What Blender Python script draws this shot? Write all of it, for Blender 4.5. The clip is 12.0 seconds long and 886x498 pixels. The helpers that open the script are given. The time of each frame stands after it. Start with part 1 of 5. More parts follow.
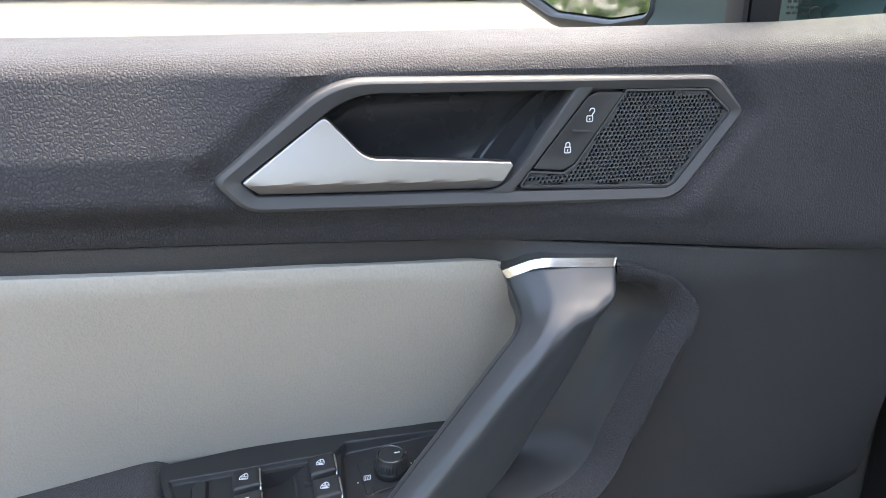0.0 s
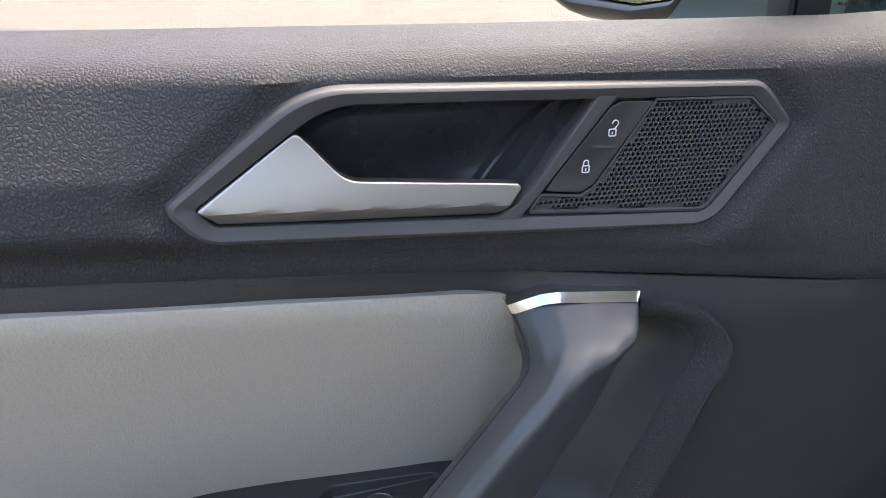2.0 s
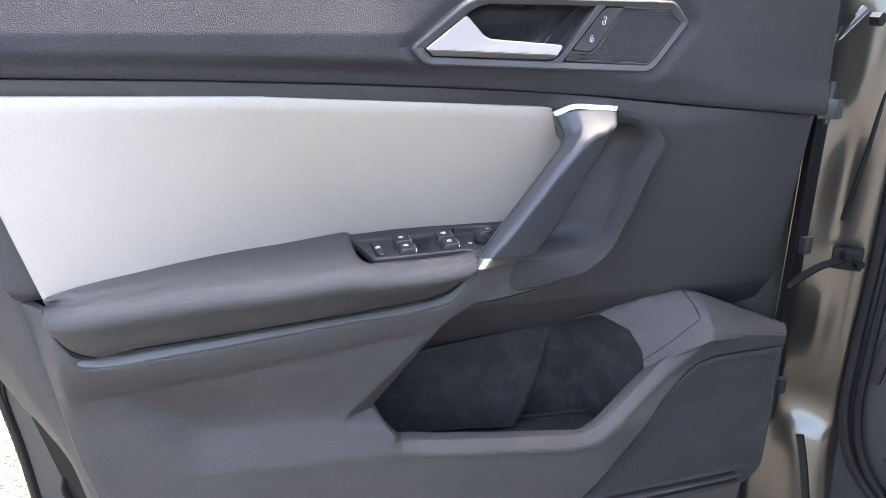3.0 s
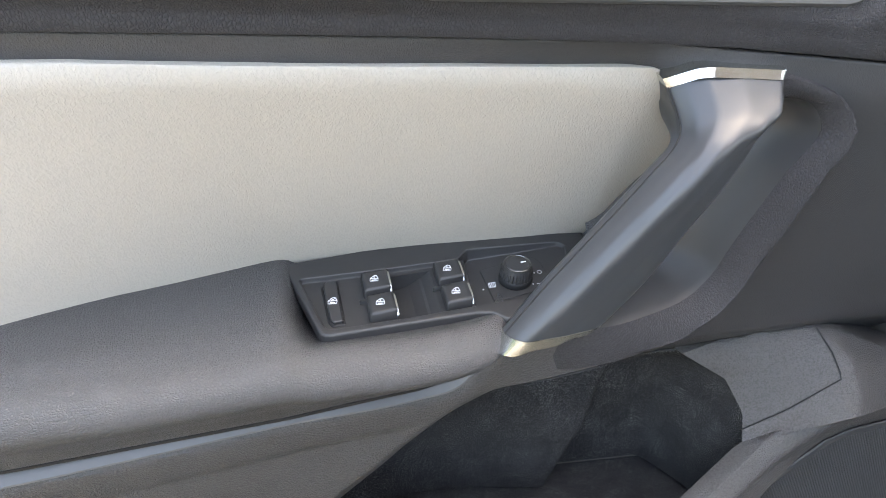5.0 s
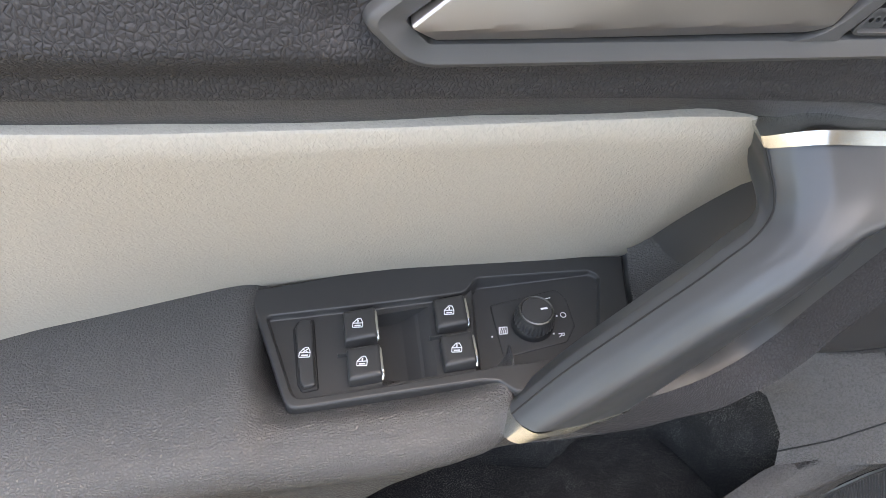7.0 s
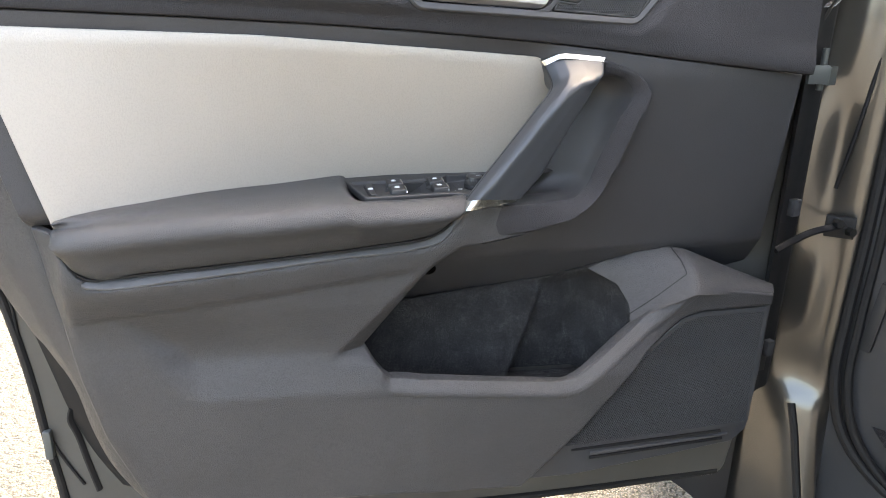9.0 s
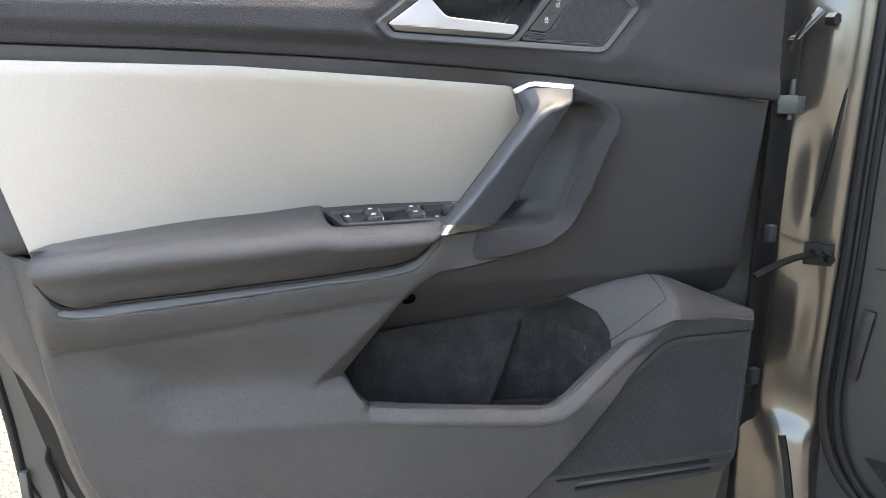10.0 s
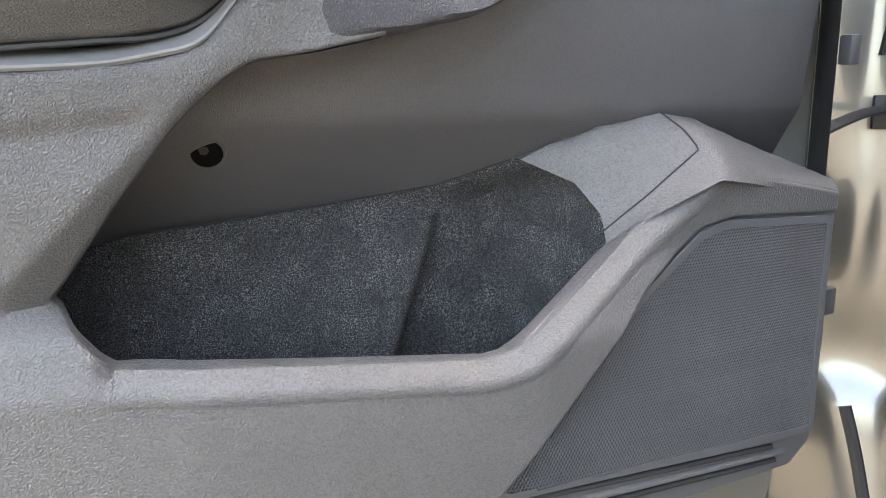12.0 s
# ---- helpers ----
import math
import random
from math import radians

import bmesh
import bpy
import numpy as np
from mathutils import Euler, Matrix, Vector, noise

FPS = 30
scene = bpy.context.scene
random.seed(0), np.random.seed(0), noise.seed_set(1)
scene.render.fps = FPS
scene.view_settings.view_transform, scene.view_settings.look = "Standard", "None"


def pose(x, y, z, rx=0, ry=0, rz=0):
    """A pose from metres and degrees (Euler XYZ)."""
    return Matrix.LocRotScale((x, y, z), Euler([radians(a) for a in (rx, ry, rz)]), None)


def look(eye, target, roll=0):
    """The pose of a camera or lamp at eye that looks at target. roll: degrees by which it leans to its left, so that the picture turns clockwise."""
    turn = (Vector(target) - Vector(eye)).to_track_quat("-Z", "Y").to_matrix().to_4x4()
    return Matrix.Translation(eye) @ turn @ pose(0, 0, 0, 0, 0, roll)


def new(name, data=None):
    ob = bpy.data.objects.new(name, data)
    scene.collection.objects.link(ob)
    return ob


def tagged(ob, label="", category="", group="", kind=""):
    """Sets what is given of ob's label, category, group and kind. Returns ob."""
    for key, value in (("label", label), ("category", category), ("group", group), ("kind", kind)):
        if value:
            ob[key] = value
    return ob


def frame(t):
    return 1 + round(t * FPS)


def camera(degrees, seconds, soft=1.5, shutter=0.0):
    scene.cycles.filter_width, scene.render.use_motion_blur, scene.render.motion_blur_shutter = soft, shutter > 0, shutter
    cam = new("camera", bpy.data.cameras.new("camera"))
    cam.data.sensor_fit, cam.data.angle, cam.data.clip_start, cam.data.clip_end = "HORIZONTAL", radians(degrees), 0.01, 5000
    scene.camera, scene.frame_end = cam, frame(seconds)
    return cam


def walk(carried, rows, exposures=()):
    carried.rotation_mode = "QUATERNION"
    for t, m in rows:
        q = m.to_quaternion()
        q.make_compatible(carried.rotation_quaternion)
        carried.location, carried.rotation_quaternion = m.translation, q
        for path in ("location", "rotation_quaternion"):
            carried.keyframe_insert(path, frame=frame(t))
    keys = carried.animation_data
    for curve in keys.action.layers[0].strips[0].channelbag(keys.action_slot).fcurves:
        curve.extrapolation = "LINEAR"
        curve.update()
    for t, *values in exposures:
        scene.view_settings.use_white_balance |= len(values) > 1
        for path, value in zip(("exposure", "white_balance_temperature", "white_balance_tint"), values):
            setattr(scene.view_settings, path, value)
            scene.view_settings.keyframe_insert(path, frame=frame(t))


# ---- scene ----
cam = camera(60.8, 12.0, soft=0.9)
PATH = [
    (0, (0.025, 0.026, 1.093), (0.398, 1.877, 0.435), 0.4),
    (0.5, (0.073, 0.152, 1.111), (0.418, 1.993, 0.409), 0.5),
    (1, (0.08, 0.173, 1.112), (0.407, 2.01, 0.393), 0.4),
    (1.5, (0.077, 0.171, 1.112), (0.412, 2.009, 0.397), 0.6),
    (2, (0.048, 0.097, 1.099), (0.387, 1.935, 0.387), 0.7),
    (2.5, (-0.067, -0.141, 1.064), (0.331, 1.698, 0.385), 0.6),
    (3, (-0.158, -0.364, 1.054), (0.245, 1.48, 0.393), 0.8),
    (3.2, (-0.182, -0.413, 1.051), (0.218, 1.437, 0.406), 0.7),
    (4.8, (-0.077, -0.012, 1.051), (0.262, 1.705, 0.085), 2.2),
    (5, (-0.058, 0.059, 1.078), (0.258, 1.701, -0.02), 2.7),
    (5.5, (-0.027, 0.167, 1.109), (0.228, 1.66, -0.196), 3.9),
    (6, (-0.021, 0.221, 1.124), (0.206, 1.587, -0.319), 5.1),
    (6.5, (-0.022, 0.229, 1.12), (0.194, 1.54, -0.375), 5.4),
    (7, (-0.021, 0.232, 1.117), (0.2, 1.567, -0.356), 5.6),
    (7.5, (-0.023, 0.174, 1.117), (0.219, 1.624, -0.238), 5.5),
    (7.7, (-0.035, 0.104, 1.113), (0.224, 1.628, -0.156), 5.1),
    (9.3, (-0.133, -0.481, 0.988), (0.216, 1.396, 0.394), 1.4),
    (9.5, (-0.125, -0.488, 0.994), (0.216, 1.396, 0.416), 1.2),
    (10, (-0.104, -0.455, 0.956), (0.25, 1.449, 0.458), 0.6),
    (10.5, (-0.034, -0.334, 0.846), (0.311, 1.585, 0.398), -0.1),
    (11, (0.01, -0.158, 0.71), (0.407, 1.765, 0.329), -0.2),
    (11.5, (0.036, -0.038, 0.661), (0.48, 1.876, 0.288), -0.2),
    (12, (0.035, -0.012, 0.671), (0.6, 1.86, 0.252), -0.6),
]
EXPOSURES = [(0.0, 3.15, 7100, 7), (0.5, 2.75, 7100, 5), (1.5, 2.6, 7100, 5), (2.0, 2.7, 7100, 11), (2.5, 3.5, 7000, 14), (3.2, 3.63, 7000, 14), (4.8, 3.77, 7800, 8), (5.5, 3.67, 8200, 10), (7.0, 3.57, 8400, 10), (7.7, 3.63, 8300, 10), (9.3, 3.5, 7900, 9), (10.5, 3.75, 7700, 7), (11.0, 4.2, 7900, 7), (11.5, 4.6, 8200, 8), (12.0, 4.75, 8200, 9)]
walk(cam, [(t, look(eye, target, roll)) for t, eye, target, roll in PATH], EXPOSURES)

# ---- light ----
SUN_ELEVATION, SUN_AZIMUTH = radians(64), radians(45)   # azimuth from +y towards +x
world = bpy.data.worlds.new("sky")
scene.world = world
world.use_nodes = True
wn = world.node_tree
sky = wn.nodes.new("ShaderNodeTexSky")
sky.sky_type, sky.sun_disc = "NISHITA", False
sky.sun_elevation, sky.sun_rotation = SUN_ELEVATION, SUN_AZIMUTH
sky.air_density, sky.dust_density, sky.ozone_density = 1.0, 5.0, 1.0
wn.links.new(sky.outputs[0], wn.nodes["Background"].inputs[0])
wn.nodes["Background"].inputs[1].default_value = 0.15
sun = new("sun", bpy.data.lights.new("sun", "SUN"))
sun.data.energy, sun.data.angle, sun.data.color = 0.5, radians(12.0), (1.0, 0.95, 0.87)
sun_way = Vector((math.sin(SUN_AZIMUTH) * math.cos(SUN_ELEVATION), math.cos(SUN_AZIMUTH) * math.cos(SUN_ELEVATION), math.sin(SUN_ELEVATION)))
sun.matrix_world = look(sun_way * 20, (0, 0, 0))


# ---- materials ----
class Nodes:
    """A small hand for building node materials."""

    def __init__(self, name):
        self.mat = bpy.data.materials.new(name)
        self.mat.use_nodes = True
        self.tree = self.mat.node_tree
        self.bsdf = self.tree.nodes["Principled BSDF"]

    def add(self, kind, operation="", feature="", data_type=""):
        node = self.tree.nodes.new(kind)
        if operation:
            node.operation = operation
        if feature:
            node.feature = feature
        if data_type:
            node.data_type = data_type
        return node

    def put(self, socket, value):
        if isinstance(value, bpy.types.NodeSocket):
            self.tree.links.new(value, socket)
        elif isinstance(value, tuple) and len(value) == 3 and socket.type == "RGBA":
            socket.default_value = (*value, 1)
        else:
            socket.default_value = value

    def where(self, scale=(1, 1, 1)):
        at = self.add("ShaderNodeTexCoord").outputs["Object"]
        if scale == (1, 1, 1):
            return at
        m = self.add("ShaderNodeMapping")
        self.put(m.inputs["Vector"], at)
        m.inputs["Scale"].default_value = scale
        return m.outputs[0]

    def noise(self, scale, detail=3.0, vector=None, rough=0.55, distortion=0.0):
        n = self.add("ShaderNodeTexNoise")
        self.put(n.inputs["Vector"], vector or self.where())
        for key, value in (("Scale", scale), ("Detail", detail), ("Roughness", rough), ("Distortion", distortion)):
            n.inputs[key].default_value = value
        return n.outputs["Fac"]

    def voronoi(self, scale, feature="F1", vector=None, jitter=1.0):
        n = self.add("ShaderNodeTexVoronoi", feature=feature)
        self.put(n.inputs["Vector"], vector or self.where())
        n.inputs["Scale"].default_value, n.inputs["Randomness"].default_value = scale, jitter
        return n.outputs["Distance"]

    def remap(self, value, a, b, c, d):
        n = self.add("ShaderNodeMapRange")
        self.put(n.inputs[0], value)
        for i, v in enumerate((a, b, c, d)):
            n.inputs[i + 1].default_value = v
        return n.outputs[0]

    def math(self, op, a, b):
        n = self.add("ShaderNodeMath", operation=op)
        self.put(n.inputs[0], a)
        self.put(n.inputs[1], b)
        return n.outputs[0]

    def mix(self, fac, a, b):
        n = self.add("ShaderNodeMix", data_type="RGBA")
        self.put(n.inputs[0], fac)
        self.put(n.inputs[6], a)
        self.put(n.inputs[7], b)
        return n.outputs[2]

    def bump(self, height, distance, strength=1.0, below=None):
        n = self.add("ShaderNodeBump")
        self.put(n.inputs["Height"], height)
        n.inputs["Distance"].default_value, n.inputs["Strength"].default_value = distance, strength
        if below is not None:
            self.put(n.inputs["Normal"], below)
        return n.outputs[0]

    def done(self, **values):
        for key, value in values.items():
            self.put(self.bsdf.inputs[key.replace("_", " ")], value)
        return self.mat


def warped(n, amount, scale):
    """Object coordinates pushed about by noise, so that cells lose their straight walls."""
    noise_node = n.add("ShaderNodeTexNoise")
    n.put(noise_node.inputs["Vector"], n.where())
    noise_node.inputs["Scale"].default_value = scale
    scaled = n.add("ShaderNodeVectorMath", operation="SCALE")
    n.put(scaled.inputs[0], noise_node.outputs["Color"])
    scaled.inputs["Scale"].default_value = amount
    total = n.add("ShaderNodeVectorMath", operation="ADD")
    n.put(total.inputs[0], n.where())
    n.put(total.inputs[1], scaled.outputs[0])
    return total.outputs[0]


def grained(name, base, cell, depth, rough, fleck=0.12, dust=0.0, spec=0.5, valley_shade=0.35, scuffs=False, shape=(1.0, 1.0, 0.7), worm=0.0):
    """Moulded or stitched skin with a leather grain: domed pebbles of about `cell` metres, `depth` metres deep; worm: how much they run into one another."""
    n = Nodes(name)
    at = n.add("ShaderNodeVectorMath", operation="MULTIPLY")
    n.put(at.inputs[0], warped(n, cell * 1.1, 0.6 / cell))
    at.inputs[1].default_value = shape
    crack = n.voronoi(1 / cell, "DISTANCE_TO_EDGE", at.outputs[0])
    dome = n.math("POWER", n.remap(crack, 0.0, 0.42, 0.0, 1.0), 0.7)
    curl = n.remap(n.noise(1.25 / cell, 1.0, at.outputs[0], 0.5, 0.6), 0.34, 0.66, 0.0, 1.0)
    height = n.math("ADD", n.math("MULTIPLY", dome, 1 - worm), n.math("MULTIPLY", curl, worm))
    height = n.math("ADD", n.math("MULTIPLY", height, 0.92), n.math("MULTIPLY", n.noise(3.5 / cell, 2.0), 0.08))
    broad = n.noise(7.0, 4.0)
    tone = n.mix(n.remap(broad, 0.3, 0.7, 0.0, 1.0), tuple(c * (1 - fleck) for c in base), tuple(c * (1 + fleck) for c in base))
    # Crevice shade between the pebbles is mixed into the base colour too.
    tone = n.mix(n.remap(height, 0.05, 0.6, valley_shade, 0.0), tone, tuple(c * 0.45 for c in base))
    if dust:
        specks = n.remap(n.voronoi(160.0, "F1"), 0.0, 0.035, 1.0, 0.0)
        rare = n.remap(n.noise(30.0, 2.0), 0.56, 0.62, 0.0, dust)
        tone = n.mix(n.math("MULTIPLY", specks, rare), tone, (0.45, 0.43, 0.40))
    if scuffs:
        streaks = n.remap(n.noise(1.0, 3.0, n.where((420.0, 420.0, 22.0))), 0.66, 0.74, 0.0, 1.0)
        few = n.remap(n.noise(9.0, 2.0), 0.60, 0.70, 0.0, 0.35)
        tone = n.mix(n.math("MULTIPLY", streaks, few), tone, (0.34, 0.33, 0.32))
    gloss = n.remap(n.noise(11.0, 5.0), 0.25, 0.75, rough - 0.06, rough + 0.07)
    return n.done(Base_Color=tone, Roughness=gloss, Specular_IOR_Level=spec, Normal=n.bump(height, depth, 1.0))


def plain(name, base, rough, metal=0.0, fleck=0.1, grain=0.0, spec=0.5, coat=0.0):
    n = Nodes(name)
    broad = n.noise(9.0, 5.0)
    tone = n.mix(n.remap(broad, 0.3, 0.7, 0.0, 1.0), tuple(c * (1 - fleck) for c in base), tuple(min(1, c * (1 + fleck)) for c in base))
    gloss = n.remap(n.noise(23.0, 5.0), 0.25, 0.75, max(0.02, rough - 0.05), rough + 0.06)
    values = dict(Base_Color=tone, Roughness=gloss, Metallic=metal, Specular_IOR_Level=spec, Coat_Weight=coat, Coat_Roughness=0.06)
    if grain:
        values["Normal"] = n.bump(n.noise(1.0 / grain, 3.0), grain * 0.12, 0.6)
    return n.done(**values)


def brushed(name, base, rough):
    n = Nodes(name)
    streak = n.noise(60.0, 3.0, n.where((1, 1, 1)))
    return n.done(Base_Color=base, Metallic=1.0, Roughness=n.remap(streak, 0.3, 0.7, rough - 0.03, rough + 0.05),
                  Normal=n.bump(n.noise(2600.0, 2.0), 0.00002, 0.5))


def carpeted(name):
    n = Nodes(name)
    fibre = n.noise(750.0, 4.0, warped(n, 0.003, 300.0), 0.75)
    clump = n.noise(190.0, 4.0)
    lint = n.remap(n.noise(1100.0, 2.0), 0.52, 0.64, 0.0, 1.0)
    worn = n.remap(n.noise(30.0, 4.0), 0.40, 0.75, 0.2, 0.7)
    tone = n.mix(n.remap(fibre, 0.3, 0.7, 0.0, 1.0), (0.002, 0.002, 0.0023), (0.052, 0.052, 0.055))
    tone = n.mix(n.math("MULTIPLY", lint, worn), tone, (0.30, 0.30, 0.30))
    height = n.math("ADD", n.math("MULTIPLY", fibre, 0.6), n.math("MULTIPLY", clump, 0.8))
    return n.done(Base_Color=tone, Roughness=1.0, Specular_IOR_Level=0.1, Normal=n.bump(height, 0.0025, 1.0))


def paint(name):
    n = Nodes(name)
    flake = n.voronoi(2500.0, "F1")
    tone = n.mix(n.remap(flake, 0.2, 0.7, 0.0, 1.0), (0.100, 0.094, 0.086), (0.150, 0.142, 0.131))
    return n.done(Base_Color=tone, Metallic=0.8, Roughness=0.30, Coat_Weight=1.0, Coat_Roughness=0.04)


def gravel_mat(name):
    n = Nodes(name)
    stones = n.voronoi(55.0, "F1", warped(n, 0.01, 40.0))
    small = n.voronoi(190.0, "F1")
    height = n.math("ADD", n.remap(stones, 0.0, 0.7, 1.0, 0.0), n.math("MULTIPLY", n.remap(small, 0.0, 0.7, 1.0, 0.0), 0.4))
    broad = n.remap(n.noise(0.7, 6.0), 0.35, 0.65, 0.0, 1.0)
    speck = n.noise(70.0, 5.0)
    tone = n.mix(broad, (0.165, 0.147, 0.115), (0.215, 0.193, 0.157))
    tone = n.mix(n.remap(speck, 0.35, 0.7, 0.0, 0.6), tone, (0.31, 0.29, 0.255))
    tone = n.mix(n.remap(small, 0.25, 0.7, 0.0, 0.75), tone, (0.07, 0.074, 0.062))
    return n.done(Base_Color=tone, Roughness=0.95, Normal=n.bump(height, 0.012, 1.0))


def glass(name, tint, rough=0.0):
    n = Nodes(name)
    return n.done(Base_Color=tint, Roughness=rough, Transmission_Weight=1.0, IOR=1.05)


SKIN = grained("soft black upper trim", (0.052, 0.051, 0.055), 0.0020, 0.00050, 0.58, dust=0.5, spec=0.18, valley_shade=0.55)
ARM = grained("armrest leatherette", (0.064, 0.063, 0.064), 0.0017, 0.00042, 0.38, dust=0.4, spec=0.55, valley_shade=0.5, shape=(0.75, 1.0, 1.0))
HARD = grained("moulded charcoal plastic", (0.072, 0.070, 0.070), 0.0021, 0.00064, 0.38, dust=0.6, scuffs=True, valley_shade=0.75, shape=(0.9, 1.0, 0.9), worm=0.45)
STRIP = grained("fine grained trim", (0.057, 0.0565, 0.060), 0.0014, 0.00030, 0.44, dust=0.4, spec=0.5, valley_shade=0.45, worm=0.5)
CREAM = grained("cream leatherette", (0.455, 0.420, 0.372), 0.0022, 0.00022, 0.50, fleck=0.03, valley_shade=0.12, spec=0.32, worm=0.7)
SATIN = plain("satin black plastic", (0.050, 0.051, 0.054), 0.40, grain=0.0006)
SCOOP = plain("smooth grip plastic", (0.052, 0.053, 0.056), 0.40, grain=0.0006)
BEZEL = plain("dark grey frame plastic", (0.066, 0.066, 0.068), 0.50, grain=0.0006, spec=0.4)
SWITCH = plain("switch plastic", (0.033, 0.033, 0.034), 0.42, grain=0.0005)
DEEP = plain("deep black plastic", (0.008, 0.008, 0.009), 0.6)
GRAB = plain("smooth dark grab lacquer", (0.060, 0.064, 0.070), 0.34, metal=0.15)
SILVER = brushed("satin silver", (0.46, 0.44, 0.44), 0.36)
CHROME = brushed("bright satin chrome", (0.66, 0.67, 0.65), 0.20)
# Near-black colour that stands in for the shade inside openings.
HOLE_SHADE = plain("painted hollow shade", (0.003, 0.003, 0.003), 0.9, spec=0.05)
GRILLE = plain("black grille plastic", (0.058, 0.059, 0.062), 0.40, grain=0.0006)
CARPET = carpeted("pocket carpet")
PAINT = paint("bronze metallic paint")
RUBBER = plain("door rubber", (0.014, 0.014, 0.015), 0.55, grain=0.001)
GRAVEL = gravel_mat("sunlit gravel")
WHITE = plain("white symbol print", (0.75, 0.76, 0.78), 0.5)
STEEL = plain("zinc steel", (0.16, 0.16, 0.155), 0.42, metal=1.0)
CUP = plain("polished black plastic", (0.032, 0.033, 0.037), 0.28, grain=0.0)
SHELL = plain("dark painted steel", (0.10, 0.095, 0.085), 0.45)
MIRROR_CASE = plain("mirror housing plastic", (0.030, 0.034, 0.036), 0.35)
MIRROR_FOOT = plain("mirror foot plastic", (0.050, 0.070, 0.068), 0.30)
BRACKET = plain("grey painted steel", (0.13, 0.14, 0.135), 0.4, metal=0.3)
MIRROR = plain("silvered glass", (0.85, 0.88, 0.86), 0.0, metal=1.0, fleck=0.0)
GLASS = glass("tinted window glass", (0.78, 0.90, 0.86))
LEAF = plain("green leaves", (0.075, 0.13, 0.030), 0.55, fleck=0.45)
BARK = plain("grey bark", (0.12, 0.09, 0.065), 0.9, grain=0.02)
# Lighter version of the panel plastic; the light on the bevel is painted in.
BEVEL_LIT = plain("charcoal moulding lightened as lit", (0.12, 0.12, 0.122), 0.40, grain=0.0008)


# ---- shapes ----
from mathutils.geometry import tessellate_polygon


def interp(u, pts):
    """A smooth line through pts (rows of numbers), at the places u from 0 to 1 along its chord length."""
    p = np.asarray(pts, float)
    if len(p) == 2:
        return p[0] + (p[1] - p[0]) * np.asarray(u)[:, None]
    s = np.concatenate([[0], np.cumsum(np.linalg.norm(np.diff(p, axis=0), axis=1) + 1e-9)])
    s /= s[-1]
    slope = np.diff(p, axis=0) / np.diff(s)[:, None]
    h = np.diff(s)[:, None]
    tan = np.empty_like(p)
    tan[1:-1] = (slope[:-1] * h[1:] + slope[1:] * h[:-1]) / (h[1:] + h[:-1])
    tan[0], tan[-1] = 1.5 * slope[0] - 0.5 * tan[1], 1.5 * slope[-1] - 0.5 * tan[-2]
    k = np.clip(np.searchsorted(s, u, side="right") - 1, 0, len(p) - 2)
    w = ((u - s[k]) / (s[k + 1] - s[k]))[:, None]
    d = (s[k + 1] - s[k])[:, None]
    return ((2 * w**3 - 3 * w**2 + 1) * p[k] + (w**3 - 2 * w**2 + w) * d * tan[k]
            + (-2 * w**3 + 3 * w**2) * p[k + 1] + (w**3 - w**2) * d * tan[k + 1])


def polyline(u, pts):
    p = np.asarray(pts, float)
    s = np.concatenate([[0], np.cumsum(np.linalg.norm(np.diff(p, axis=0), axis=1) + 1e-9)])
    s /= s[-1]
    return np.stack([np.interp(u, s, p[:, i]) for i in range(p.shape[1])], 1)


def dense_line(pts, step=0.012):
    """The open line with points no further apart than step, so that its corners stay tight."""
    out = [np.array(pts[0], float)]
    for a, b in zip(pts[:-1], pts[1:]):
        a, b = np.array(a, float), np.array(b, float)
        k = max(1, int(np.linalg.norm(b - a) / step))
        out += [a + (b - a) * (i + 1) / k for i in range(k)]
    return np.array(out)


def ramp(v, a, b):
    """0 at a, 1 at b, smooth between."""
    w = np.clip((v - a) / (b - a), 0, 1)
    return w * w * (3 - 2 * w)


def grid_faces(bm, pts, keep=None, closed=False, flip=False):
    """Faces over an array of points (rows x columns x 3)."""
    nv, nu = pts.shape[:2]
    vs = [[bm.verts.new(pts[j, i]) for i in range(nu)] for j in range(nv)]
    for j in range(nv - 1):
        for i in range(nu if closed else nu - 1):
            q = (i + 1) % nu
            if keep is not None and not keep[j, i]:
                continue
            f = [vs[j][i], vs[j][q], vs[j + 1][q], vs[j + 1][i]]
            bm.faces.new(f[::-1] if flip else f)
    return vs


def loft(bm, sections, nu, nv, smooth_u=True, smooth_v=True, closed=False, flip=False, caps=False):
    """A skin over sections, each a list of points, sampled nu along each and nv from first to last."""
    u = np.linspace(0, 1, nu)
    rows = np.stack([(interp if smooth_u else polyline)(u, s) for s in sections])
    v = np.linspace(0, 1, nv)
    cols = np.stack([(interp if smooth_v else polyline)(v, rows[:, i]) for i in range(nu)], 1)
    vs = grid_faces(bm, cols, closed=closed, flip=flip)
    if caps:
        for row in (vs[0], vs[-1]):
            bm.faces.new(row)
    return vs


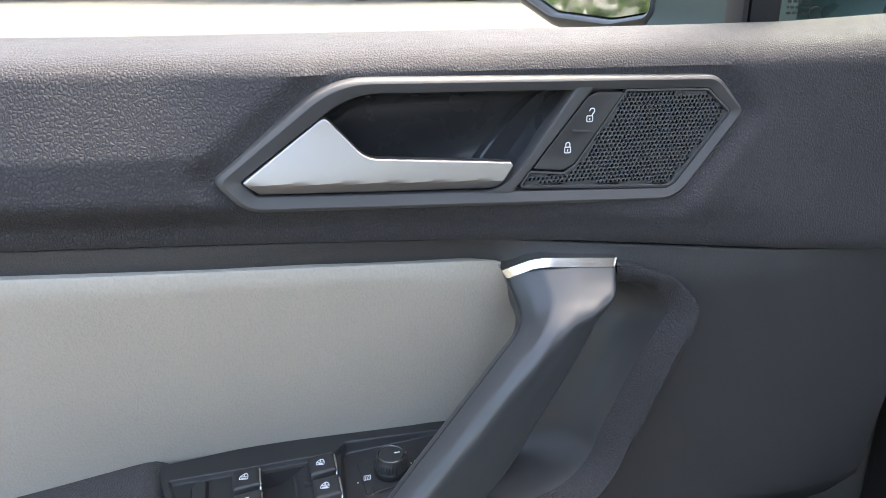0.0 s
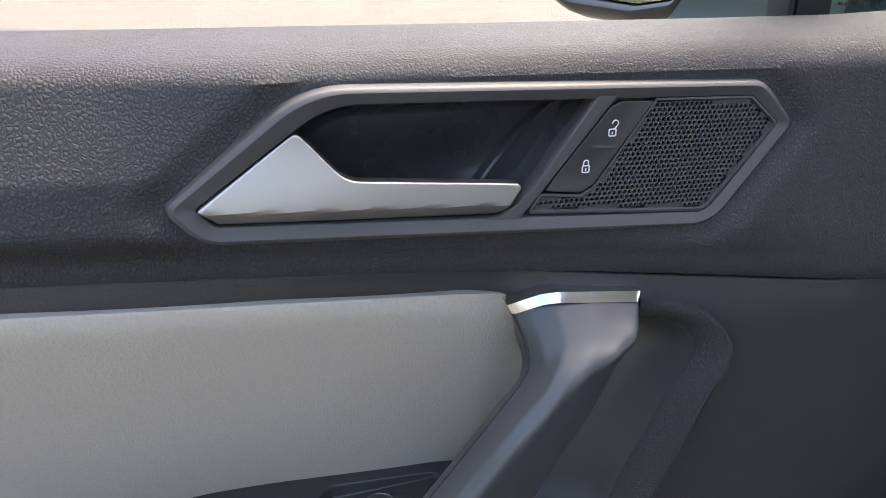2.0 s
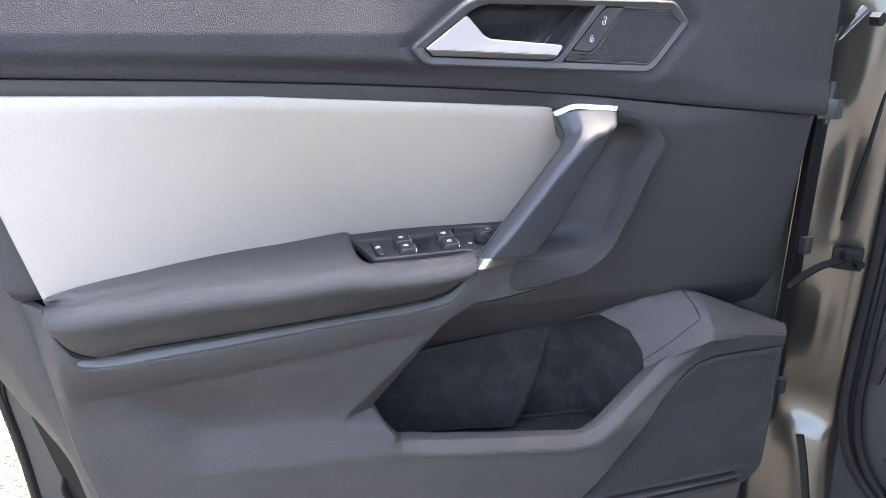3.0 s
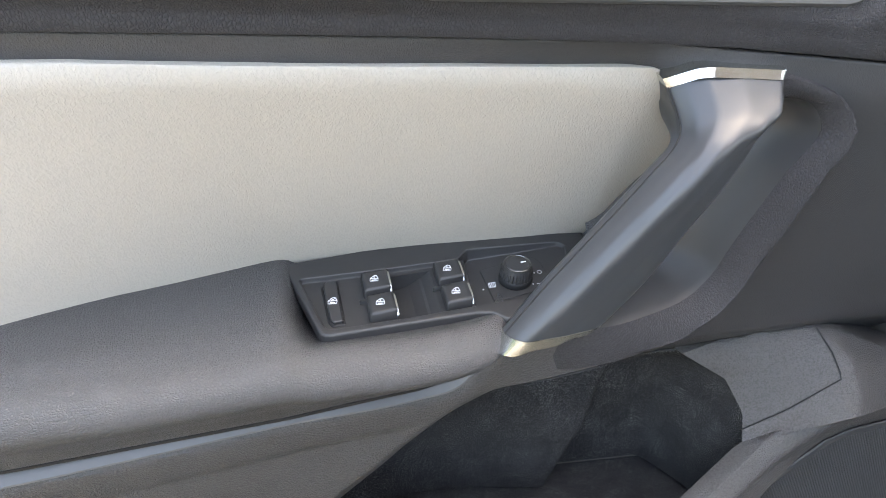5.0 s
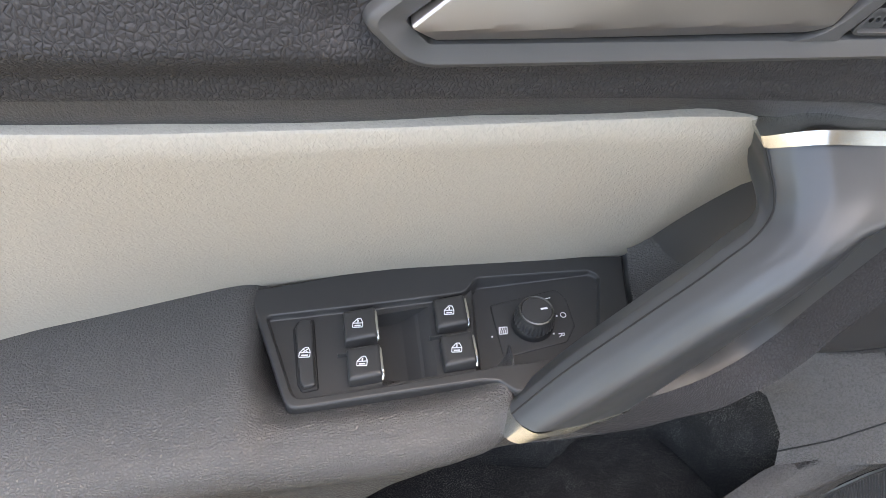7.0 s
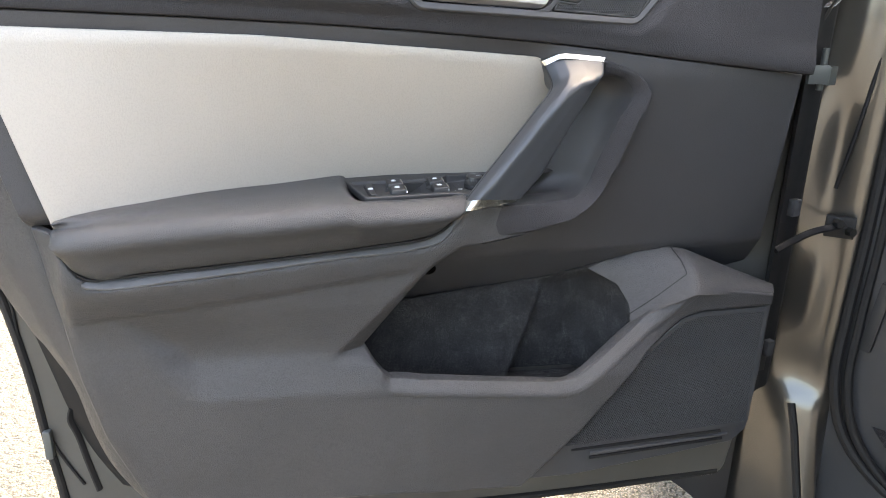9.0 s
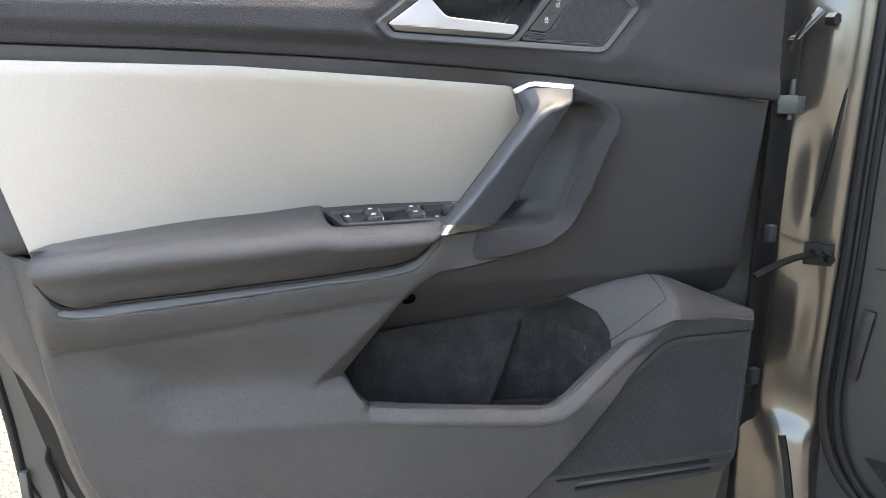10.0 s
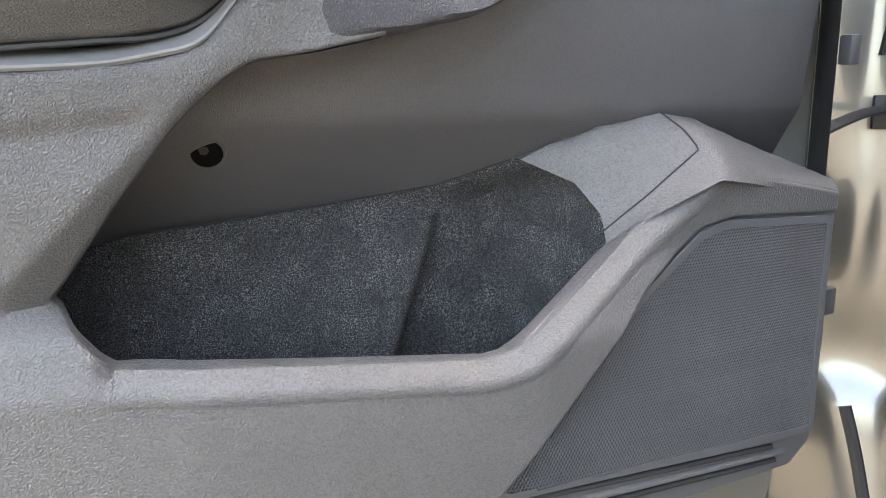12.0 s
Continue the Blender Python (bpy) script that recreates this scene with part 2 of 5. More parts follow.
def fillet(corners, radius=0.004, steps=5):
    """A closed outline through corners (x, y) or (x, y, own radius), its corners rounded."""
    n, out = len(corners), []
    for i in range(n):
        a, b, c = (Vector(corners[(i + k) % n][:2]) for k in (-1, 0, 1))
        r = corners[i][2] if len(corners[i]) > 2 else radius
        d0, d1 = (a - b), (c - b)
        l0, l1 = d0.length, d1.length
        d0, d1 = d0 / l0, d1 / l1
        half = math.acos(max(-1, min(1, d0.dot(d1)))) / 2
        if r < 1e-5 or half > 1.55:
            out.append(tuple(b))
            continue
        cut = min(r / math.tan(half), 0.46 * l0, 0.46 * l1)
        p, q = b + d0 * cut, b + d1 * cut
        for k in range(steps + 1):
            w = k / steps
            out.append(tuple(p * (1 - w) ** 2 + b * 2 * w * (1 - w) + q * w * w))
    return np.array(out)


def dense(loop, step):
    """The closed loop with points no further apart than step."""
    out = []
    for a, b in zip(loop, np.roll(loop, -1, 0)):
        k = max(1, int(math.ceil(np.linalg.norm(b - a) / step)))
        out += [a + (b - a) * i / k for i in range(k)]
    return np.array(out)


def area2(loop):
    x, y = loop[:, 0], loop[:, 1]
    return np.sum(x * np.roll(y, -1) - np.roll(x, -1) * y)


def inset(loop, d):
    """The loop moved inwards by d (outwards: minus)."""
    if area2(loop) < 0:
        d = -d
    t0 = loop - np.roll(loop, 1, 0)
    t1 = np.roll(loop, -1, 0) - loop
    n0 = np.stack([-t0[:, 1], t0[:, 0]], 1) / (np.linalg.norm(t0, axis=1)[:, None] + 1e-12)
    n1 = np.stack([-t1[:, 1], t1[:, 0]], 1) / (np.linalg.norm(t1, axis=1)[:, None] + 1e-12)
    m = n0 + n1
    m /= np.maximum(np.sum(m * n0, 1), 0.35)[:, None]
    return loop + m * d


def within(p, loop):
    """Which of the points p lie inside the closed loop."""
    x, y = p[..., 0], p[..., 1]
    hit = np.zeros(x.shape, bool)
    for (x0, y0), (x1, y1) in zip(loop, np.roll(loop, -1, 0)):
        if y0 != y1:
            hit ^= ((y0 > y) != (y1 > y)) & (x < (x1 - x0) * (y - y0) / (y1 - y0) + x0)
    return hit


def off_line(x, y, pts):
    """Distance of the places (x, y) from an open line of points."""
    p = np.stack([np.asarray(x, float), np.asarray(y, float)], -1)
    best = np.full(p.shape[:-1], 9.0)
    for a, b in zip(np.array(pts, float)[:-1], np.array(pts, float)[1:]):
        w = np.clip(((p - a) @ (b - a)) / ((b - a) @ (b - a)), 0, 1)
        best = np.minimum(best, np.linalg.norm(p - a - w[..., None] * (b - a), axis=-1))
    return best


def sink(x, y, loop, wall):
    """1 well inside the closed loop, 0 outside, sloping over `wall` metres inside its edge."""
    loop = np.asarray(loop, float)
    d = off_line(x, y, np.vstack([loop, loop[:1]]))
    return np.where(within(np.stack([np.asarray(x), np.asarray(y)], -1), loop), np.clip(d / wall, 0, 1), 0.0)


def stroke(bm, pts, width, lift, place, closed=False, thick=0.0003):
    """A printed line along pts (in a plane), set into the world by place(a, b, lift)."""
    p = np.array(pts, float)
    if closed:
        p = np.vstack([p, p[:1]])
    t = np.gradient(p, axis=0)
    t /= np.linalg.norm(t, axis=1)[:, None] + 1e-12
    if closed:
        t[0] = t[-1] = (p[1] - p[-2]) / (np.linalg.norm(p[1] - p[-2]) + 1e-12)
    n = np.stack([-t[:, 1], t[:, 0]], 1) * width / 2
    rows = [[place(*(q + s * m), h) for q, m in zip(p, n)] for s, h in ((-1, lift - thick), (-1, lift), (1, lift), (1, lift - thick))]
    grid_faces(bm, np.array(rows))
    return bm


def arc(cx, cy, r, a0, a1, n=10):
    return [(cx + r * math.cos(radians(a)), cy + r * math.sin(radians(a))) for a in np.linspace(a0, a1, n)]


def perforated(loop, pitch, hole, depth, lift=0.0, wall=0.0012):
    """A plate with round holes in a hexagonal pattern over a closed outline; cells across its edge stay blind."""
    bm = bmesh.new()
    lo, hi = loop.min(0) - pitch, loop.max(0) + pitch
    ang = np.radians(np.arange(6) * 60 + 30)
    rim = np.stack([np.cos(ang), np.sin(ang)], 1)
    row, y = 0, lo[1]
    inner = inset(loop, pitch * 0.5)
    while y < hi[1]:
        xs = np.arange(lo[0] + (row % 2) * pitch / 2, hi[0], pitch)
        c = np.stack([xs, np.full_like(xs, y)], 1)
        for (cx, cy), ok, solid in zip(c, within(c, loop), ~within(c, inner)):
            if not ok:
                continue
            outer = np.array([cx, cy]) + rim * pitch / math.sqrt(3)
            d = depth(outer[:, 0], outer[:, 1]) + lift + 0.0004
            top = [bm.verts.new((p[0], q, p[1])) for p, q in zip(outer, d)]
            if solid:
                bm.faces.new(top)
                continue
            mid = np.array([cx, cy]) + rim * hole
            e = depth(mid[:, 0], mid[:, 1]) + lift
            a = [bm.verts.new((p[0], q, p[1])) for p, q in zip(mid, e)]
            b = [bm.verts.new((p[0], q + wall, p[1])) for p, q in zip(mid, e)]
            for i in range(6):
                k = (i + 1) % 6
                bm.faces.new((top[i], top[k], a[k], a[i]))
                bm.faces.new((a[i], a[k], b[k], b[i]))
        y += pitch * math.sqrt(3) / 2
        row += 1
    return bm


UPRIGHT = (Vector((1, 0, 0)), Vector((0, 0, 1)), Vector((0, 1, 0)))   # across, up, inwards from the eye


def shell(corners, depth, step=0.008, edge=0.003, skirt=0.01, radius=0.004, axes=UPRIGHT, rings=3):
    """A moulded piece: an outline in the plane of the first two axes, a relief depth(a, b) along the third, rolled edges and a turned-back rim."""
    across, up, inward = (np.array(a) for a in axes)
    loop = dense(fillet(corners, radius), step)
    bm = bmesh.new()

    def lift(p, extra=0.0):
        p = np.asarray(p)
        return p[:, :1] * across + p[:, 1:2] * up + (np.asarray(depth(p[:, 0], p[:, 1])) + extra)[:, None] * inward

    profile = [(edge * (1 - math.cos(a)), edge * (1 - math.sin(a))) for a in np.linspace(0, math.pi / 2, rings + 1)]
    layers = [lift(loop, edge + skirt)] if skirt else []
    for off, back in profile:
        layers.append(lift(inset(loop, off), back))
    vs = grid_faces(bm, np.stack(layers), closed=True)
    inner = inset(loop, edge)
    flat = bmesh.new()
    flat.faces.new([flat.verts.new((x, y, 0)) for x, y in inner])
    lo, hi = inner.min(0), inner.max(0)
    for axis in (0, 1):
        for k in np.arange(math.floor(lo[axis] / step) + 1, math.ceil(hi[axis] / step)):
            co, no = [0, 0, 0], [0, 0, 0]
            co[axis], no[axis] = k * step, 1
            bmesh.ops.bisect_plane(flat, geom=flat.verts[:] + flat.edges[:] + flat.faces[:], dist=1e-6, plane_co=co, plane_no=no)
    pts = np.array([v.co[:2] for v in flat.verts])
    lifted = lift(pts)
    flat.verts.index_update()
    made = [bm.verts.new(p) for p in lifted]
    for f in flat.faces:
        bm.faces.new([made[v.index] for v in f.verts])
    flat.free()
    bmesh.ops.remove_doubles(bm, verts=bm.verts[:], dist=2e-5)
    bmesh.ops.recalc_face_normals(bm, faces=bm.faces[:])
    bm.normal_update()
    if sum(f.normal.dot(Vector(inward)) * f.calc_area() for f in bm.faces) > 0:
        bmesh.ops.reverse_faces(bm, faces=bm.faces[:])
    return bm


def tube(points, radius, sides=10, bm=None, squash=1.0, caps=True):
    """A round bar through points."""
    bm = bm or bmesh.new()
    pts = [Vector(p) for p in points]
    rows, side = [], None
    for i, p in enumerate(pts):
        t = (pts[min(i + 1, len(pts) - 1)] - pts[max(i - 1, 0)]).normalized()
        side = (side - t * side.dot(t)).normalized() if side else t.orthogonal().normalized()
        up = t.cross(side)
        rows.append([p + side * radius * math.cos(a) + up * radius * squash * math.sin(a) for a in np.linspace(0, 2 * math.pi, sides, endpoint=False)])
    vs = grid_faces(bm, np.array(rows), closed=True)
    if caps:
        bm.faces.new(vs[0])
        bm.faces.new(vs[-1])
    bmesh.ops.recalc_face_normals(bm, faces=bm.faces[:])
    return bm


def block(size, at=(0, 0, 0), bevel=0.001, turn=None, segments=2):
    """A box with rounded edges."""
    bm = bmesh.new()
    bmesh.ops.create_cube(bm, size=1, matrix=Matrix.Diagonal((*size, 1)))
    if bevel:
        bmesh.ops.bevel(bm, geom=bm.edges[:], offset=bevel, segments=segments, affect="EDGES", profile=0.6)
    bmesh.ops.transform(bm, matrix=Matrix.Translation(at) @ (turn or Matrix()), verts=bm.verts[:])
    return bm


def lathe(profile, sides=32):
    """A turned body about z, from rows of (radius, height)."""
    bm = bmesh.new()
    ang = np.linspace(0, 2 * math.pi, sides, endpoint=False)
    pts = np.array([[(r * math.cos(a), r * math.sin(a), z) for a in ang] for r, z in profile])
    vs = grid_faces(bm, pts, closed=True)
    bm.faces.new(vs[0])
    bm.faces.new(vs[-1])
    bmesh.ops.recalc_face_normals(bm, faces=bm.faces[:])
    return bm


def merge(bm, other, matrix=None):
    """Adds another bmesh to bm."""
    if matrix is not None:
        bmesh.ops.transform(other, matrix=matrix, verts=other.verts[:])
    other.verts.index_update()
    made = [bm.verts.new(v.co) for v in other.verts]
    for f in other.faces:
        bm.faces.new([made[v.index] for v in f.verts])
    other.free()
    return bm


def thing(name, at, label, category, group="", kind=""):
    ob = new(name)
    ob.location = at
    ob.empty_display_size = 0.05
    return tagged(ob, label, category, group, kind)


def part(name, bm, material, parent=None, label="", sharp=35.0):
    """Links a bmesh in world coordinates as one mesh object under a thing or a part."""
    mesh = bpy.data.meshes.new(name)
    bm.normal_update()
    for f in bm.faces:
        f.smooth = True
    for e in bm.edges:
        e.smooth = len(e.link_faces) != 2 or e.calc_face_angle(0) < radians(sharp)
    bm.to_mesh(mesh)
    bm.free()
    mesh.materials.append(material)
    ob = new(name, mesh)
    if parent is not None:
        ob.parent = parent
        ob.matrix_parent_inverse = parent.matrix_basis.inverted() if parent.parent is None else Matrix()
    if label:
        tagged(ob, label)
    return ob


# ---- ground ----
def build_ground():
    bm = bmesh.new()
    ring = [0.0, 0.6, 1.2, 2, 4, 8, 16, 40, 120, 400, 2000]
    pts = np.array([[(r * math.cos(a), r * math.sin(a), 0.02 * (math.sin(3 * a + r) * min(r, 6) / 6) * (r > 1)) for a in np.linspace(0, 2 * math.pi, 48, endpoint=False)] for r in ring[1:]])
    vs = grid_faces(bm, pts, closed=True)
    bm.faces.new(vs[0])
    bmesh.ops.recalc_face_normals(bm, faces=bm.faces[:])
    bm.normal_update()
    if sum(f.normal.z * f.calc_area() for f in bm.faces) < 0:
        bmesh.ops.reverse_faces(bm, faces=bm.faces[:])
    ob = part("ground", bm, GRAVEL)
    return tagged(ob, "pale sunlit gravel and packed earth", "ground", kind="structure")


build_ground()

# ---- the car door ----
door = thing("car_door", (0.0, 0.55, 0.33), "open front car door with cream insert and black trim", "car door")


def seam_z(x):
    """Height of the seam under the upper trim."""
    return np.interp(x, [-0.65, -0.454, -0.238, -0.1, 0.0, 0.1, 0.2, 0.3, 0.36, 0.55], [0.967, 0.965, 0.9595, 0.9540, 0.9485, 0.9415, 0.9335, 0.9230, 0.9165, 0.8980])


def upper_y(x, z):
    """Face of the upper trim: padded, dipping towards the handle frame that is set into it."""
    x, z = np.asarray(x, float), np.asarray(z, float)
    y = np.interp(x, [-0.66, -0.45, -0.10, 0.0, 0.15, 0.36, 0.55], [0.432, 0.434, 0.4365, 0.4445, 0.4620, 0.4830, 0.4935]) + 0.08 * (z - 1.0)
    crease = 0.36 + (z - 0.918) * 0.45
    y = y + 0.05 * np.maximum(x - crease, 0)
    left = ramp(x, 0.05, -0.06)
    y = y + left * 0.35 * np.maximum(z - 1.005, 0)
    frame_edge = np.array(BEZEL_OUT + BEZEL_OUT[:1])
    d = np.where(within(np.stack([x + 0 * z, z + 0 * x], -1), frame_edge[:-1]), 0.0, off_line(x + 0 * z, z + 0 * x, frame_edge))
    return y - 0.0015 + 0.0055 * (1 - ramp(d, 0.0005, 0.016))


def seam_y(x):
    return np.interp(x, [-0.66, -0.45, -0.20, -0.10, 0.0, 0.1, 0.2, 0.36, 0.55], [0.440, 0.442, 0.4465, 0.4520, 0.4605, 0.4705, 0.4775, 0.4825, 0.4940])


BEZEL_OUT = [(-0.0200, 0.9910), (-0.0040, 0.9720), (0.2750, 0.9580), (0.3210, 1.0155), (0.2985, 1.0400), (0.0470, 1.0440)]
BEZEL_IN = [(-0.0045, 0.9900), (0.0035, 0.9812), (0.2705, 0.9672), (0.3105, 1.0158), (0.2915, 1.0318), (0.0580, 1.0356)]


def upper_panel():
    xs = np.arange(-0.66, 0.5351, 0.0035)
    rows = []
    sz, sy = seam_z(xs), seam_y(xs)
    rows.append((sy + 0.014, sz - 0.001))
    rows.append((sy + 0.001, sz))
    rows.append((sy - 0.0025, sz + 0.0012))
    rows.append((sy - 0.0042, sz + 0.0040))
    low = sz + 0.010
    for k in np.linspace(0, 1, 34):
        z = low + (1.046 - low) * k
        y = upper_y(xs, z)
        w = ramp(k, 0, 0.25)
        rows.append(((sy - 0.005) * (1 - w) + y * w, z))
    top = upper_y(xs, 1.046)
    crest = np.interp(xs, [-0.66, -0.1, 0.16, 0.30, 0.40, 0.50, 0.54], [1.0590, 1.0600, 1.0640, 1.0665, 1.0690, 1.0755, 1.079])
    for w, k in ((0.02, 0.20), (0.07, 0.48), (0.16, 0.68), (0.38, 0.84), (0.70, 0.96), (0.97, 1.0), (1.0, 0.75), (1.0, -0.8)):
        rows.append((top + (0.572 - top) * w, 1.046 + (crest - 1.046) * k))
    pts = np.stack([np.stack([xs, y, z], 1) for y, z in rows])
    mid = (pts[:-1, :-1] + pts[1:, 1:]) / 2
    hole = dense(np.array(BEZEL_IN) * 0.5 + np.array(BEZEL_OUT) * 0.5, 0.02)
    keep = ~within(mid[..., [0, 2]], hole) | (mid[..., 2] > 1.05)
    bm = bmesh.new()
    grid_faces(bm, pts, keep)
    for v in [v for v in bm.verts if not v.link_faces]:
        bm.verts.remove(v)
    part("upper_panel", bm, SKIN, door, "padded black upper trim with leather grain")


upper_panel()


def insert_y(x, z):
    """Face of the cream insert: upright along its top, sinking away towards the armrest."""
    x, z = np.asarray(x, float), np.asarray(z, float)
    top = np.interp(x, [-0.48, -0.30, -0.10, 0.0, 0.08, 0.15, 0.2], [0.4375, 0.441, 0.4490, 0.4575, 0.4665, 0.4745, 0.479])
    low = np.interp(x, [-0.48, -0.413, -0.30, -0.20, -0.10, 0.0, 0.152, 0.2], [0.430, 0.439, 0.474, 0.505, 0.5265, 0.5365, 0.541, 0.562])
    zl = np.interp(x, [-0.413, -0.30, -0.20, -0.10, 0.0, 0.1, 0.2], [0.740, 0.752, 0.7555, 0.761, 0.7655, 0.768, 0.78])
    w = np.clip((0.94 - z) / (0.94 - zl), 0, 1.2)
    d = off_line(x + 0 * z, z + 0 * x, [(-0.455, 0.940), (-0.440, 0.9455), (-0.18, 0.9405), (0.0, 0.9295), (0.120, 0.9210), (0.165, 0.912)])
    return top + (low - top) * w + 0.0035 * (1 - ramp(d, 0.0, 0.012)) ** 2


INSERT = [(-0.466, 0.934, 0.02), (-0.440, 0.9465, 0.012), (-0.18, 0.9415, 0.3), (0.0, 0.9300, 0.3), (0.120, 0.9215, 0.1), (0.153, 0.9190, 0.02), (0.178, 0.9080, 0.02), (0.226, 0.860, 0.01), (0.2350, 0.7990, 0.004),
          (0.1545, 0.7570, 0.002), (0.150, 0.7450, 0.002), (0.06, 0.7450, 0.2), (-0.09, 0.7440, 0.3), (-0.257, 0.7390, 0.3), (-0.411, 0.7260, 0.004)]
part("insert", shell(INSERT, lambda x, z: insert_y(x, z), 0.006, 0.0022, 0.008), CREAM, door, "cream grained leatherette insert")


def mid_y(x, z):
    """The trim behind and below the insert, down to the back of the pocket."""
    x, z = np.asarray(x, float), np.asarray(z, float)
    face = seam_y(x) + 0.22 * np.maximum(0.90 - z, 0) + 0.55 * np.maximum(0.65 - z, 0)
    crease = 0.36 + (0.918 - z) * 0.42
    face = face + 0.10 * np.maximum(x - crease, 0)
    behind = insert_y(x, z) + 0.007
    face = face + 0.09 * sink(x, z, [(0.135, 0.9125), (0.165, 0.9125), (0.2360, 0.9070), (0.2440, 0.9030), (0.262, 0.8990), (0.291, 0.879), (0.240, 0.770), (0.212, 0.740), (0.165, 0.725), (0.12, 0.72)], 0.003)
    w = (1 - ramp(x, 0.13, 0.21)) * ramp(z, 0.705, 0.745)
    return behind * w + face * (1 - w)


MID = [(-0.50, 0.9650), (-0.238, 0.9585), (-0.1, 0.9530), (0.0, 0.9475), (0.1, 0.9405), (0.2, 0.9325), (0.353, 0.9162), (0.533, 0.8988), (0.5475, 0.56), (-0.10, 0.530), (-0.10, 0.700),
       (0.0, 0.74), (0.0, 0.80), (-0.40, 0.76), (-0.402, 0.728), (-0.4425, 0.7265)]
part("mid_panel", shell(MID, mid_y, 0.008, 0.002, 0.006, 0.002), STRIP, door, "fine-grained black middle trim")


# ---- armrest ----
def armrest():
    """Flat top, a rounded nose and a planar front that leans back; the top drops away under the switch panel."""
    # x, back y, back z, nose y, nose z, foot y, foot z
    table = np.array([(-0.4095, 0.440, 0.7375, 0.412, 0.724, 0.425, 0.712), (-0.404, 0.441, 0.739, 0.4055, 0.721, 0.423, 0.701), (-0.390, 0.445, 0.742, 0.4005, 0.717, 0.421, 0.682),
                      (-0.372, 0.450, 0.745, 0.398, 0.717, 0.419, 0.6735), (-0.257, 0.491, 0.7550, 0.401, 0.724, 0.426, 0.6810), (-0.16, 0.515, 0.7590, 0.405, 0.730, 0.433, 0.6875),
                      (-0.087, 0.531, 0.7645, 0.410, 0.735, 0.438, 0.6925), (0.0, 0.540, 0.764, 0.416, 0.737, 0.447, 0.7005), (0.03, 0.541, 0.764, 0.421, 0.738, 0.450, 0.7085),
                      (0.050, 0.541, 0.764, 0.4275, 0.739, 0.452, 0.7240), (0.0610, 0.541, 0.764, 0.4360, 0.743, 0.454, 0.7345), (0.0660, 0.541, 0.764, 0.4480, 0.746, 0.458, 0.7390)])
    sections = []
    for x in (-0.4095, -0.404, -0.390, -0.372, -0.32, -0.257, -0.16, -0.12, -0.098, -0.089, -0.084, -0.078, -0.072, -0.066, -0.05, 0.0, 0.03, 0.050, 0.0610, 0.0660):
        yb, zb, yn, zn, yf, zf = (float(np.interp(x, table[:, 0], table[:, k])) for k in range(1, 7))
        rise = float(ramp(x, -0.088, -0.066))
        mid, fore = yb * 0.55 + yn * 0.45, yn + 0.024
        fore_z = (zb - 0.0055) * (1 - rise) + (0.7264 + 0.065 * fore) * rise
        near = mid * 0.45 + fore * 0.55
        near_y = near * (1 - rise) + (yn + 0.035) * rise
        low = max(zf + 0.006, fore_z - 0.0200)
        sections.append([(x, yb, zb - 0.014 * rise), (x, mid + 0.012 * rise, (zb - 0.0010) * (1 - rise) + 0.734 * rise), (x, near_y, (zb - 0.0022) * (1 - rise) + (0.7215 + 0.065 * near_y) * rise), (x, fore, fore_z), (x, yn + 0.0105, fore_z - 0.0042), (x, yn + 0.0030, fore_z - 0.0115), (x, yn, low),
                         (x, yn * 0.55 + yf * 0.45 - 0.0015, low * 0.55 + zf * 0.45), (x, yf - 0.005, zf + 0.0070), (x, yf - 0.001, zf + 0.0025), (x, yf + 0.012, zf + 0.001)])
    bm = bmesh.new()
    loft(bm, sections, 56, 120)
    bmesh.ops.recalc_face_normals(bm, faces=bm.faces[:])
    rest = part("armrest", bm, ARM, door, "padded black leatherette armrest")
    gap = interp(np.linspace(0, 1, 90), dense_line([(-0.4110, 0.430, 0.722), (-0.4095, 0.427, 0.712), (-0.3885, 0.4235, 0.6795), (-0.3760, 0.4225, 0.6722), (-0.257, 0.428, 0.6800), (-0.087, 0.440, 0.6915), (0.008, 0.4495, 0.7000), (0.032, 0.4525, 0.7080), (0.052, 0.4550, 0.7250)], 0.02))
    part("armrest_gap", tube(gap, 0.0019, 6), DEEP, rest)


armrest()


def corner_trim():
    """The small leather wedge between insert, switch panel and grab handle."""
    rows = [[(0.1450, 0.5560, 0.7860), (0.186, 0.5560, 0.806), (0.2250, 0.557, 0.824)], [(0.1480, 0.5420, 0.7730), (0.192, 0.541, 0.789), (0.2340, 0.542, 0.807)],
            [(0.1480, 0.5340, 0.7660), (0.189, 0.535, 0.777), (0.2290, 0.537, 0.790)], [(0.1450, 0.5050, 0.7620), (0.178, 0.515, 0.766), (0.2110, 0.525, 0.770)]]
    bm = bmesh.new()
    loft(bm, rows, 20, 20)
    bmesh.ops.recalc_face_normals(bm, faces=bm.faces[:])
    part("corner_trim", bm, ARM, door, "small black leatherette corner piece")


corner_trim()

# ---- lower panel ----
RIM = [(-0.0655, 0.547), (-0.030, 0.5085), (0.200, 0.489), (0.226, 0.493), (0.316, 0.552), (0.398, 0.611)]
SHELF = [(-0.374, 0.6690), (-0.195, 0.6800), (0.008, 0.6965), (0.030, 0.704), (0.052, 0.728)]
WING = [(0.150, 0.335), (0.215, 0.389), (0.400, 0.556), (0.425, 0.567), (0.56, 0.563)]


def lower_base(x, z):
    return 0.446 + 0.17 * np.maximum(np.asarray(x, float) - 0.24, 0) - 0.02 * np.maximum(0.48 - np.asarray(z, float), 0)


